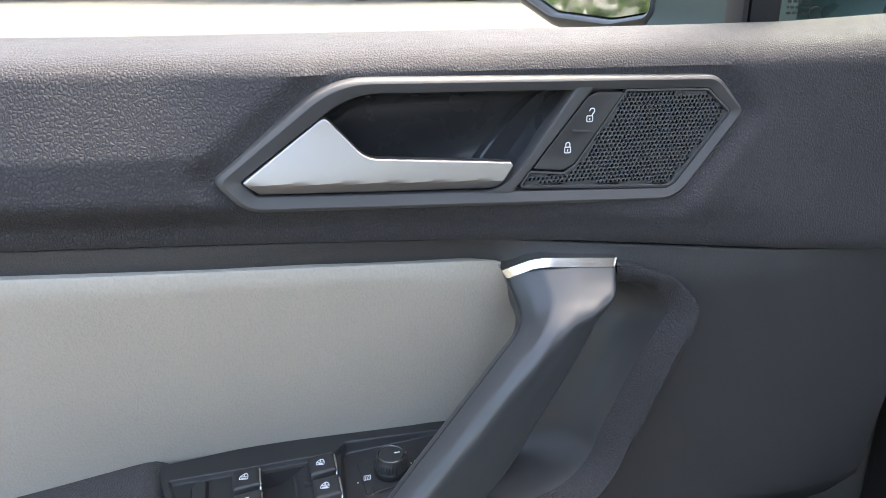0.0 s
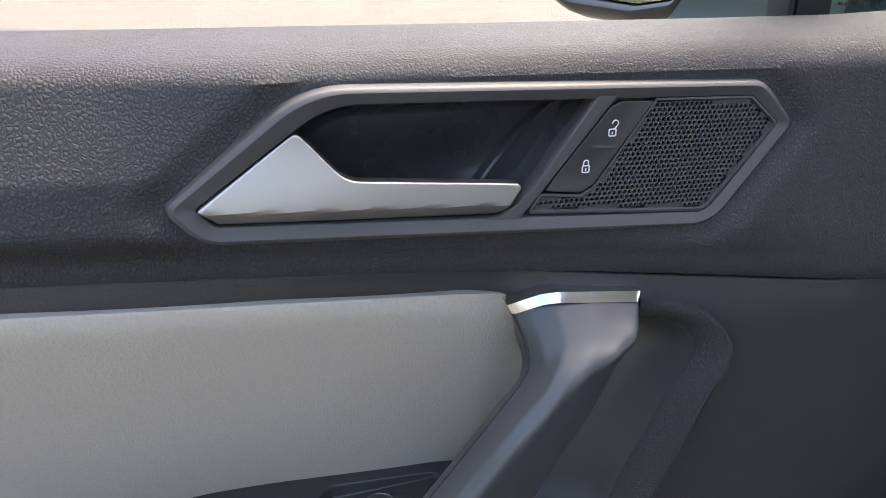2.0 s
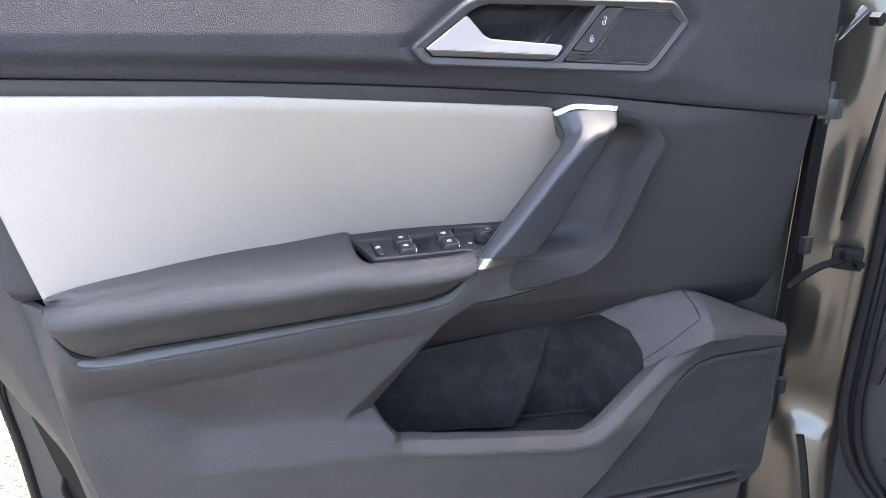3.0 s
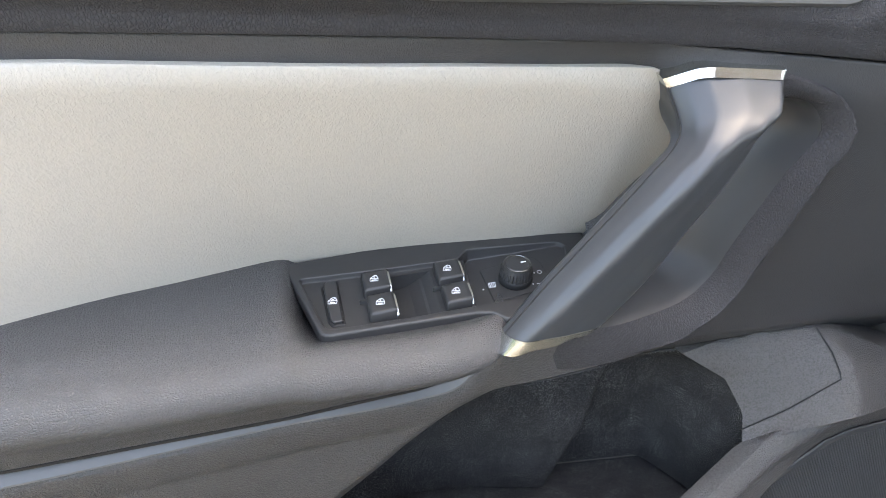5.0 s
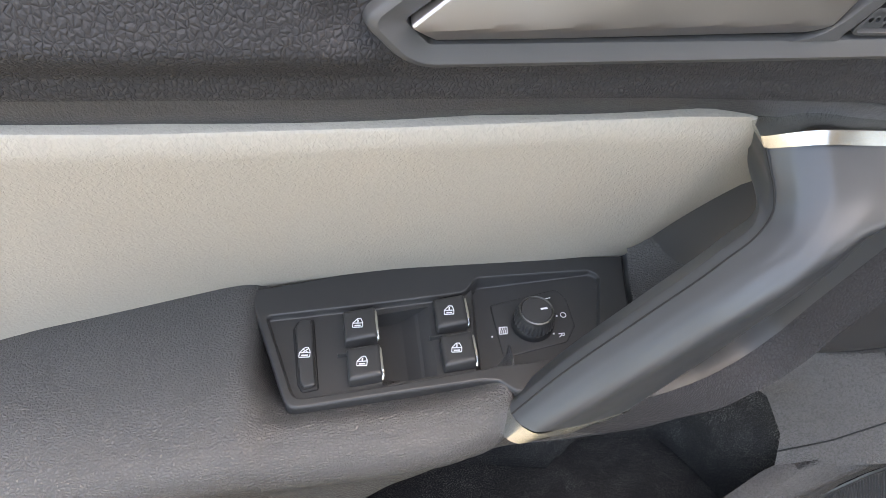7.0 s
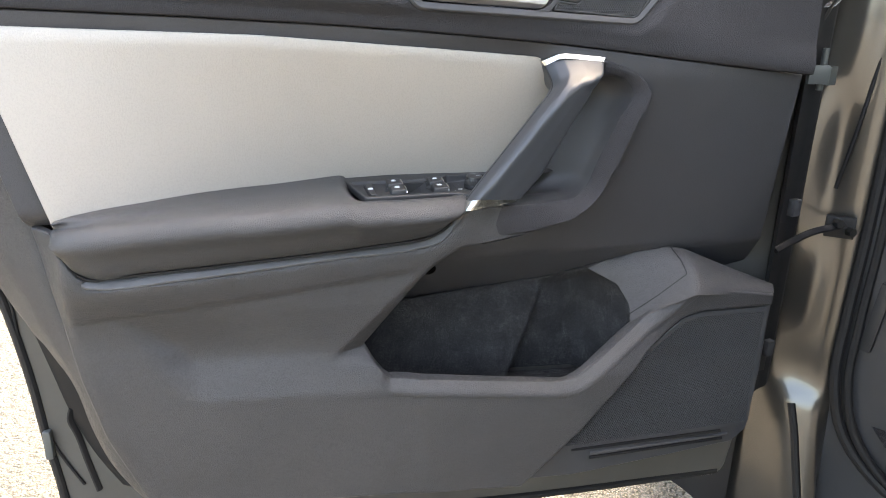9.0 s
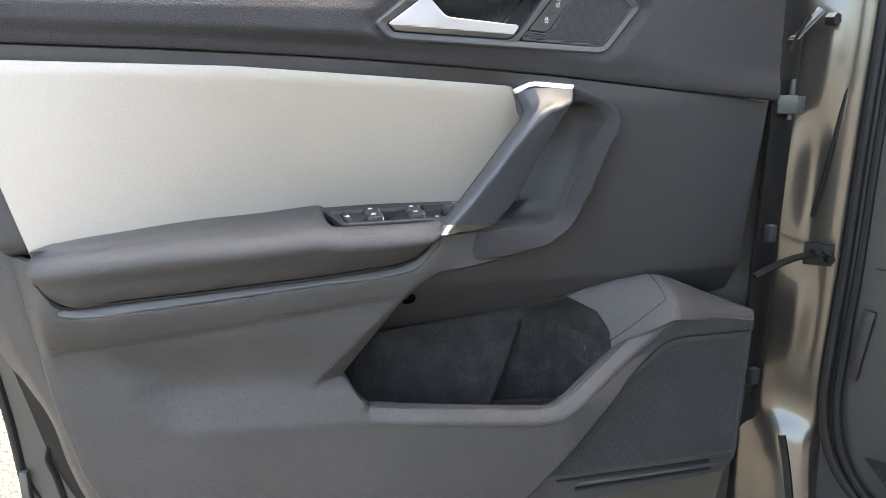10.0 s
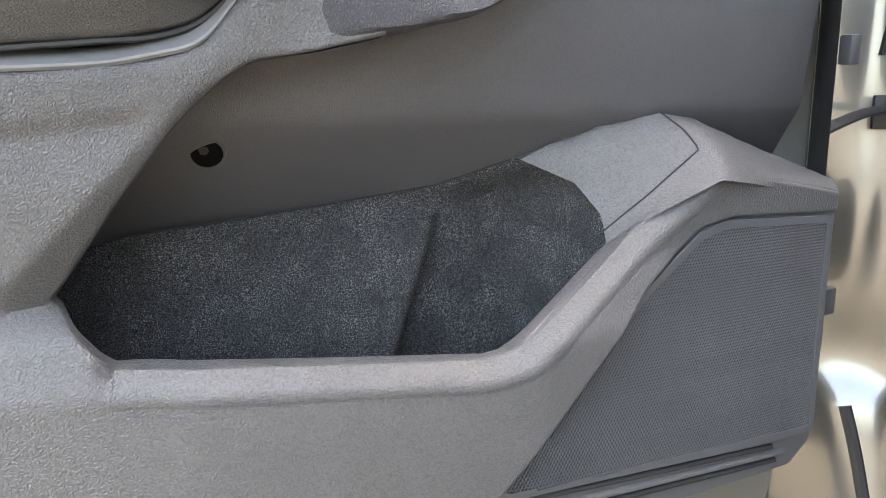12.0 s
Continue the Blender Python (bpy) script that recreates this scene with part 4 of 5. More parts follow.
# ---- inner door handle ----
def flat_y(x, z):
    """The plane of the handle frame."""
    return 0.4455 + 0.115 * np.asarray(x, float) + 0.02 * (np.asarray(z, float) - 1.0)


def on_frame(a, b, lift):
    return (a, float(flat_y(a, b)) - lift, b)


def bezel():
    outer = fillet([(*p, r) for p, r in zip(BEZEL_OUT, (0.006, 0.030, 0.030, 0.006, 0.020, 0.060))], steps=8)
    inner = fillet([(*p, r) for p, r in zip(BEZEL_IN, (0.0012, 0.003, 0.014, 0.003, 0.008, 0.050))], steps=8)
    rings = []
    for w, lift in ((-0.10, -0.006), (0.0, -0.0015), (0.05, 0.0004), (0.10, 0.0012), (0.26, 0.0022), (0.31, 0.0024), (0.36, 0.0022), (0.86, 0.0008), (0.95, 0.0003), (1.0, -0.001), (1.0, -0.012)):
        p = outer * (1 - w) + inner * w
        rings.append(np.stack([p[:, 0], flat_y(p[:, 0], p[:, 1]) - lift, p[:, 1]], 1))
    bm = bmesh.new()
    grid_faces(bm, np.stack(rings), closed=True)
    bmesh.ops.recalc_face_normals(bm, faces=bm.faces[:])
    ob = part("handle_bezel", bm, BEZEL, door, "dark grey six-sided frame round handle and tweeter", sharp=28)
    # slanted bar between the handle cup and the lock buttons
    near = [(0.1972, 1.0370), (0.1944, 1.0325), (0.1780, 1.0100), (0.1607, 0.9865), (0.1544, 0.9803), (0.1468, 0.9758), (0.1340, 0.9738)]
    far = [(0.2125, 1.0370), (0.2055, 1.0305), (0.1925, 1.0150), (0.1760, 0.9950), (0.1625, 0.9785), (0.1600, 0.9755), (0.1590, 0.9725)]
    rows = []
    for w, lift in ((-0.02, -0.016), (0.0, -0.0010), (0.05, 0.0005), (0.12, 0.0010), (0.86, 0.0010), (0.96, 0.0004), (1.0, -0.004)):
        rows.append([on_frame(a[0] + (b[0] - a[0]) * w, a[1] + (b[1] - a[1]) * w, lift) for a, b in zip(near, far)])
    bm = bmesh.new()
    loft(bm, rows, 60, 24, smooth_v=False)
    bmesh.ops.recalc_face_normals(bm, faces=bm.faces[:])
    part("bezel_bar", bm, BEZEL, ob)


bezel()


def handle_cup():
    """The hollow behind the lever, with a stepped wing across its end."""
    rim = dense(fillet([(-0.0060, 0.9895, 0.002), (0.003, 0.9790, 0.003), (0.142, 0.9720, 0.004), (0.165, 0.988, 0.01), (0.1990, 1.0360, 0.003), (0.0575, 1.0366, 0.048)], steps=6), 0.01)
    rows = []
    for off, dep in ((-0.0005, 0.0), (0.0010, 0.008), (0.0035, 0.018), (0.0075, 0.025), (0.0125, 0.028)):
        p = inset(rim, off)
        rows.append(np.stack([p[:, 0], flat_y(p[:, 0], p[:, 1]) + dep, p[:, 1]], 1))
    bm = bmesh.new()
    vs = grid_faces(bm, np.stack(rows), closed=True)
    bm.faces.new(vs[-1])
    bmesh.ops.recalc_face_normals(bm, faces=bm.faces[:])
    ob = part("handle_cup", bm, CUP, door, "glossy dark hollow behind the lever")
    line = [(0.1260, 0.9700), (0.1378, 0.9862), (0.1507, 1.0025), (0.1635, 1.0160), (0.1804, 1.0300), (0.1860, 1.0340)]
    bar = [(0.146, 0.968), (0.157, 0.9835), (0.1690, 1.0000), (0.1790, 1.0135), (0.1910, 1.0300), (0.1960, 1.0365)]
    rows = [[on_frame(x + dx, z, -dep) for x, z in pts] for pts, dx, dep in ((line, -0.004, 0.0290), (line, -0.0010, 0.0212), (line, -0.0004, 0.0203), (line, 0.0003, 0.0203), (line, 0.0010, 0.0210), (bar, 0.0, 0.0235), (bar, 0.004, 0.0230))]
    bm = bmesh.new()
    loft(bm, rows, 30, 14, smooth_v=False)
    bmesh.ops.recalc_face_normals(bm, faces=bm.faces[:])
    part("cup_wing", bm, CUP, ob)


handle_cup()

LEVER = [(-0.0036, 0.9903, 0.0012), (0.0427, 1.0240, 0.0045), (0.0655, 0.9995, 0.018), (0.1555, 0.9918, 0.0022), (0.1566, 0.9890, 0.0015), (0.1470, 0.9752, 0.012), (0.0050, 0.9822, 0.0015)]


def lever_y(x, z):
    fold = 0.9890 - 0.055 * np.asarray(x, float)
    belly = 0.0025 * ramp(x, 0.16, 0.02)
    return flat_y(x, z) - 0.0030 - belly * ramp(z, 1.02, 0.985) + 0.75 * np.maximum(fold - z, 0) + 0.10 * np.maximum(z - fold, 0)


part("door_lever", shell(LEVER, lever_y, 0.0015, 0.0012, 0.007, rings=4), SILVER, door, "satin silver door release lever", sharp=22)


def tweeter():
    area = [(0.1612, 0.9750, 0.002), (0.2695, 0.9680, 0.010), (0.3098, 1.0158, 0.003), (0.2910, 1.0312, 0.005), (0.2315, 1.0322, 0.001), (0.1990, 0.9870, 0.007), (0.1910, 0.9822, 0.004), (0.1680, 0.9845, 0.002)]
    loop = dense(fillet(area), 0.01)
    bm = perforated(inset(loop, 0.0012), 0.0030, 0.00105, lambda x, z: flat_y(x, z) + 0.0008, 0.0, 0.002)
    ob = part("tweeter_grille", bm, SATIN, door, "black perforated tweeter grille", sharp=60)
    bm = bmesh.new()
    rows = [np.stack([p[:, 0], flat_y(p[:, 0], p[:, 1]) - h, p[:, 1]], 1) for p, h in ((inset(loop, -0.0008), -0.004), (inset(loop, -0.0006), 0.0005), (inset(loop, 0.0006), 0.0007), (inset(loop, 0.0014), -0.0014))]
    grid_faces(bm, np.stack(rows), closed=True)
    bmesh.ops.recalc_face_normals(bm, faces=bm.faces[:])
    part("grille_frame", bm, SATIN, ob)
    part("backing", shell([(0.150, 0.966), (0.266, 0.963), (0.318, 1.0145), (0.302, 1.034), (0.20, 1.034)], lambda x, z: flat_y(x, z) + 0.0045, 0.02, 0.0003, 0), DEEP, ob)


tweeter()


def lock_buttons():
    ob = None
    whole = [(0.1700, 0.9862, 0.001), (0.1905, 0.9838, 0.006), (0.1980, 0.9880, 0.006), (0.2300, 1.0312, 0.001), (0.2115, 1.0318, 0.005), (0.2050, 1.0290, 0.005)]

    def face(x, z):
        return flat_y(x, z) + 0.0003 - 0.0012 * ramp(off_line(x, z, [(0.170, 0.9850), (0.195, 0.9845), (0.231, 1.0315)]), 0.008, 0.001)

    ob = part("lock_buttons", shell(whole, face, 0.003, 0.0008, 0.004), SWITCH, door, "black lock and unlock button pair")
    bm = stroke(bmesh.new(), [(0.1952, 1.0088), (0.2098, 1.0078)], 0.0009, 0.0014, on_frame, thick=0.0015)
    part("divider_line", bm, BEZEL, ob)

    def padlock(cx, cz, is_open):
        bm = bmesh.new()
        w, h = 0.0020, 0.0021
        stroke(bm, fillet([(cx - w, cz - h, 0.0008), (cx + w, cz - h, 0.0008), (cx + w, cz + h * 0.7, 0.0006), (cx - w, cz + h * 0.7, 0.0006)]), 0.0006, 0.0011, on_frame, closed=True)
        stroke(bm, [(cx, cz - h * 0.6), (cx, cz + 0.0001)], 0.0007, 0.0011, on_frame)
        top = cz + h * 0.7
        if is_open:
            stroke(bm, [(cx - 0.0002, top + 0.0028)] + arc(cx + 0.0014, top + 0.0030, 0.0017, 160, -60, 9) + [(cx + 0.0012, top)], 0.0006, 0.0011, on_frame)
        else:
            stroke(bm, [(cx - 0.0014, top)] + arc(cx, top + 0.0016, 0.0014, 180, 0, 8) + [(cx + 0.0014, top)], 0.0006, 0.0011, on_frame)
        part("lock_symbol", bm, WHITE, ob)

    padlock(0.2066, 1.0160, True)
    padlock(0.1926, 0.9972, False)


lock_buttons()

# ---- window switches ----
SWITCH_AXES = (Vector((1, 0, 0)), Vector((0, 1, 0)), Vector((0, 0, -1)))


def plate_z(y):
    return 0.7273 + 0.065 * np.asarray(y, float)


def on_plate(a, b, lift):
    return (a, b, float(plate_z(b)) + lift)


BED = [(-0.0768, 0.5068, 0.004), (-0.0111, 0.5132), (0.0415, 0.5193, 0.006), (0.0510, 0.5301, 0.006), (0.1240, 0.5337, 0.008), (0.1298, 0.5282, 0.006), (0.1203, 0.4842, 0.01), (0.0940, 0.4700, 0.006), (0.0520, 0.4655, 0.004), (-0.0025, 0.4572, 0.05), (-0.0590, 0.4505, 0.009)]
WELL = [(-0.0125, 0.5068), (0.0195, 0.5118), (0.0215, 0.4648), (-0.0100, 0.4600)]
STEP_X, BED_DEPTH = 0.0455, 0.0040
PLATE_EDGE = [(-0.0872, 0.5245, 0.002), (-0.0253, 0.5365, 0.1), (0.0424, 0.5422, 0.1), (0.1050, 0.5450, 0.1), (0.1480, 0.5440, 0.002), (0.1420, 0.5000, 0.002), (0.1210, 0.4750, 0.004), (0.0720, 0.4500, 0.003), (0.0645, 0.4500, 0.002), (0.0555, 0.4570, 0.004), (0.0462, 0.4580, 0.006),
              (-0.0063, 0.4520, 0.02), (-0.0615, 0.4452, 0.009)]


def fall(x):
    """How far the mirror switch's plate lies below the panel's face."""
    return np.interp(x, [0.048, 0.130], [0.0100, 0.0030])


def lay(p, drop):
    """A loop of places on the panel, sunk by drop."""
    p = np.asarray(p, float)
    return np.stack([p[:, 0], p[:, 1], plate_z(p[:, 1]) - drop], 1)


def fill(bm, loops, drop):
    """A flat face inside the first loop, with the other loops cut out."""
    flat = [p for loop in loops for p in loop]
    made = [bm.verts.new(p) for p in lay(flat, drop(np.array(flat)[:, 0]))]
    for tri in tessellate_polygon([[Vector((p[0], p[1], 0)) for p in loop] for loop in loops]):
        bm.faces.new([made[k] for k in tri])


def switch_panel():
    bm = bmesh.new()
    outer = dense(fillet(PLATE_EDGE, 0.002), 0.006)
    rings = [lay(outer, 0.008), lay(outer, 0.0016), lay(inset(outer, 0.0004), 0.0007), lay(inset(outer, 0.0010), 0.0002), lay(inset(outer, 0.0017), 0.0)]
    grid_faces(bm, np.stack(rings), closed=True)
    bed = dense(fillet(BED, 0.003), 0.004)
    fill(bm, [inset(outer, 0.0017), bed], lambda x: 0 * x)

    def depth(x):
        return np.where(x < STEP_X, BED_DEPTH, fall(x))

    rings = [lay(inset(bed, off), depth(bed[:, 0]) * w) for off, w in ((0.0, 0.0), (0.0004, 0.05), (0.0008, 0.16), (0.0014, 0.72), (0.0018, 0.92), (0.0024, 1.0))]
    grid_faces(bm, np.stack(rings), closed=True)
    foot = inset(bed, 0.0024)
    left, right = [[p for p, q in zip(foot, bed) if (q[0] < STEP_X) == side] for side in (True, False)]
    fill(bm, [left, WELL], lambda x: BED_DEPTH + 0 * x)
    fill(bm, [right], lambda x: fall(x))
    ends = [(p, q) for p, q, r, s in zip(foot, np.roll(foot, -1, 0), bed, np.roll(bed, -1, 0)) if (r[0] < STEP_X) != (s[0] < STEP_X)]
    low = [max((p, q), key=lambda a: a[0]) for p, q in ends]
    high = [min((p, q), key=lambda a: a[0]) for p, q in ends]
    grid_faces(bm, np.stack([lay(high, BED_DEPTH), lay(low, fall(np.array(low)[:, 0]))]))
    # finger scoop between the rockers
    a, b, c, d = (np.array(p) for p in WELL)
    rows = []
    for v in (0.0, 0.0, 0.08, 0.5, 0.92, 1.0, 1.0):
        row = []
        for u, w in ((0.0, 0.0), (0.0, 1.0), (0.2, 1.0), (0.35, 0.95), (0.5, 0.84), (0.62, 0.68), (0.74, 0.46), (0.80, 0.40), (1.0, 0.0)):
            p = (a * (1 - u) + b * u) * (1 - v) + (d * (1 - u) + c * u) * v
            rim = len(rows) in (0, 6)
            row.append((p[0], p[1], float(plate_z(p[1])) - BED_DEPTH - (0.0 if rim else 0.0125 * w)))
        rows.append(row)
    grid_faces(bm, np.array(rows))
    bmesh.ops.remove_doubles(bm, verts=bm.verts[:], dist=2e-5)
    bmesh.ops.dissolve_degenerate(bm, edges=bm.edges[:], dist=1e-6)
    bmesh.ops.recalc_face_normals(bm, faces=bm.faces[:])
    bm.normal_update()
    if sum(f.normal.z * f.calc_area() for f in bm.faces) < 0:
        bmesh.ops.reverse_faces(bm, faces=bm.faces[:])
    return part("switch_panel", bm, SWITCH, door, "black plastic window switch panel", sharp=11)


switches = switch_panel()
for x0, y0, x1, y1 in ((-0.0345, 0.4795, -0.0112, 0.4815), (0.0185, 0.4885, 0.0420, 0.4908)):
    part("switch_divider", block((x1 - x0, 0.0014, 0.004), ((x0 + x1) / 2, (y0 + y1) / 2, float(plate_z((y0 + y1) / 2)) - 0.0026), 0.0005, Matrix.Rotation(math.atan2(y1 - y0, x1 - x0), 4, "Z")), SWITCH, switches)


def car_window(cx, cy, size, crossed=False):
    """The printed symbol on a window switch."""
    bm = bmesh.new()
    s = size

    def at(a, b, lift):
        return on_plate(cx + a * 0.97 + b * 0.12, cy + b, lift)

    stroke(bm, fillet([(-s, -s, 0.0005), (s, -s, 0.0005), (s, 0.0, 0.0004), (s * 0.55, s, 0.0006), (-s * 0.1, s, 0.0006), (-s, 0.0, 0.0004)], 0.0005, 3), 0.00045, 0.0050, at, closed=True)
    stroke(bm, [(-s, -s * 0.05), (s, -s * 0.05)], 0.00045, 0.0050, at)
    stroke(bm, [(-s * 0.6, -s * 0.62), (s * 0.65, -s * 0.62)], 0.0007, 0.0050, at)
    if crossed:
        stroke(bm, [(-s * 0.5, -s * 0.1), (s * 0.6, s * 0.75)], 0.0005, 0.0051, at)
        stroke(bm, [(-s * 0.5, s * 0.75), (s * 0.6, -s * 0.1)], 0.0005, 0.0051, at)
    else:
        stroke(bm, [(0.0, s * 0.05), (0.0, s * 0.7)], 0.0008, 0.0050, at)
    return bm


def window_switch(cx, cy):
    """A rocker with a bright edge, tilted towards the finger well."""
    w, d = 0.0094, 0.0102
    bm = bmesh.new()
    slant = 0.13

    def corner(a, b, h):
        return (cx + a + slant * -b * 0.45, cy + b + a * 0.13, float(plate_z(cy + b)) + h)

    rows = []
    for grow, h in ((0.0, -0.006), (0.0, 0.0022), (-0.0006, 0.0034), (-0.0016, 0.0040), (-0.0035, 0.0041)):
        loop = fillet([(-w - grow, -d - grow, 0.0014), (w + grow, -d - grow, 0.0014), (w + grow, d + grow, 0.0014), (-w - grow, d + grow, 0.0014)], steps=3)
        rows.append([corner(a, b, h + 0.0006 * (a / w)) for a, b in loop])
    vs = grid_faces(bm, np.array(rows), closed=True)
    bm.faces.new(vs[-1])
    bmesh.ops.recalc_face_normals(bm, faces=bm.faces[:])
    ob = part("window_switch", bm, SWITCH, door, "black window rocker switch with bright edge")
    bm = tube([Vector(corner(w + 0.0002, b, 0.0032 - 0.004 * abs(b / d) ** 6)) for b in np.linspace(-d, d, 12)], 0.0009, 8)
    part("bright_edge", bm, CHROME, ob, "satin chrome edge")
    part("window_symbol", car_window(cx - 0.0012, cy - 0.0005, 0.0029), WHITE, ob, "white window symbol")


for cx, cy in ((-0.0215, 0.4962), (-0.0195, 0.4710), (0.0322, 0.5030), (0.0342, 0.4773)):
    window_switch(cx, cy)


def child_button():
    loop = [(-0.0605, 0.4985, 0.004), (-0.0575, 0.5040, 0.003), (-0.0482, 0.5055, 0.002), (-0.0448, 0.4590, 0.002), (-0.0540, 0.4572, 0.003), (-0.0568, 0.4625, 0.004)]
    ob = part("child_lock_button", shell(loop, lambda x, y: -(plate_z(y) - 0.0030), 0.004, 0.001, 0.004, axes=SWITCH_AXES), DEEP, door, "black rear window lock button")
    inner = [tuple(p) for p in inset(np.array([c[:2] for c in loop]), 0.0017)]
    part("button_face", shell([(*p, 0.002) for p in inner], lambda x, y: -(plate_z(y) - 0.0006), 0.004, 0.001, 0.002, axes=SWITCH_AXES), SWITCH, ob)
    bm = car_window(-0.0528, 0.4808, 0.0031, True)
    bmesh.ops.translate(bm, verts=bm.verts[:], vec=(0, 0, -0.0051))
    part("window_symbol", bm, WHITE, ob)


child_button()


def low_plate(a, b, lift):
    """The mirror switch's plate lies a little lower than the rest."""
    return (a, b, float(plate_z(b) - fall(a)) + lift)


def mirror_switch():
    edge = [(0.0585, 0.5144, 0.002), (0.1009, 0.5223, 0.004), (0.1056, 0.5147, 0.003), (0.1074, 0.4951, 0.003), (0.1008, 0.4846, 0.003), (0.0622, 0.4773, 0.002)]
    ob = part("mirror_switch", shell(edge, lambda x, y: -(plate_z(y) - fall(x) + 0.0006), 0.006, 0.0006, 0.003, axes=SWITCH_AXES), SWITCH, door, "black mirror adjuster plate with round knob")
    line = stroke(bmesh.new(), fillet([c for c in edge]), 0.0007, 0.0002, low_plate, closed=True)
    part("plate_gap", line, DEEP, ob)
    m = Matrix.Translation((0.0823, 0.4985, float(plate_z(0.4985)) - 0.0066)) @ Matrix.Rotation(math.atan(0.065), 4, "X") @ Matrix.Diagonal((1, 1, 1.1, 1))
    bm = lathe([(0.0128, 0.0), (0.0128, 0.003), (0.0122, 0.0045), (0.0116, 0.005)], 40)
    bmesh.ops.transform(bm, matrix=m, verts=bm.verts[:])
    part("knob_skirt", bm, DEEP, ob)
    bm = bmesh.new()
    ang = np.linspace(0, 2 * math.pi, 120, endpoint=False)
    rows = []
    for r, z, k in ((0.0118, 0.004, 0.0), (0.0119, 0.0052, 0.0004), (0.0115, 0.0095, 0.0004), (0.0112, 0.0105, 0.0), (0.0104, 0.0128, 0.0), (0.0102, 0.0136, 0.0)):
        rows.append([((r + k * (1 if i % 4 < 2 else -1)) * math.cos(a), (r + k * (1 if i % 4 < 2 else -1)) * math.sin(a), z) for i, a in enumerate(ang)])
    vs = grid_faces(bm, np.array(rows), closed=True)
    bm.faces.new(vs[-1])
    bmesh.ops.recalc_face_normals(bm, faces=bm.faces[:])
    bmesh.ops.transform(bm, matrix=m, verts=bm.verts[:])
    part("knob", bm, SWITCH, ob, "knurled round black knob")
    bm = lathe([(0.0104, 0.0130), (0.0103, 0.0140), (0.0097, 0.0143), (0.0093, 0.0139), (0.0092, 0.0135)], 40)
    bmesh.ops.transform(bm, matrix=m, verts=bm.verts[:])
    part("knob_ring", bm, STEEL, ob)
    bm = lathe([(0.0093, 0.0136), (0.0088, 0.0141), (0.004, 0.0142), (0.001, 0.0142)], 40)
    bmesh.ops.transform(bm, matrix=m, verts=bm.verts[:])
    part("knob_face", bm, SWITCH, ob)
    part("knob_mark", block((0.0042, 0.0011, 0.0004), m @ Vector((0.0045, 0.0008, 0.0143)), 0.0001, turn=Matrix.Rotation(radians(8), 4, "Z")), WHITE, ob)
    for word, x, y, turn in (("L", 0.0944, 0.5155, -75), ("O", 0.1016, 0.5031, -80), ("R", 0.0983, 0.4893, -85)):
        curve = bpy.data.curves.new("letter", "FONT")
        curve.body, curve.size, curve.extrude = word, 0.0054, 0.00012
        curve.align_x, curve.align_y = "CENTER", "CENTER"
        curve.materials.append(WHITE)
        letter = new("letter", curve)
        letter.parent = ob
        letter.matrix_basis = Matrix.Translation(low_plate(x, y, 0.0008)) @ Matrix.Rotation(math.atan(0.065), 4, "X") @ Matrix.Rotation(radians(turn), 4, "Z")
    bm = bmesh.new()
    for cx, cy in ((0.0979, 0.5029), (0.0939, 0.4906), (0.0570, 0.4921)):
        part("mark_dot", stroke(bmesh.new(), arc(cx, cy, 0.0003, 0, 320, 8), 0.0007, 0.0008, low_plate), WHITE, ob)
    bm = bmesh.new()
    stroke(bm, fillet([(0.0615, 0.4934, 0.0006), (0.0662, 0.4934, 0.0006), (0.0667, 0.4981, 0.0006), (0.0619, 0.4981, 0.0006)]), 0.0005, 0.0008, low_plate, closed=True)
    for k in range(3):
        stroke(bm, [(0.0626 + k * 0.0013, 0.4940), (0.0629 + k * 0.0013, 0.4955), (0.0625 + k * 0.0013, 0.4966), (0.0628 + k * 0.0013, 0.4976)], 0.0004, 0.0008, low_plate)
    part("heater_symbol", bm, WHITE, ob)


mirror_switch()


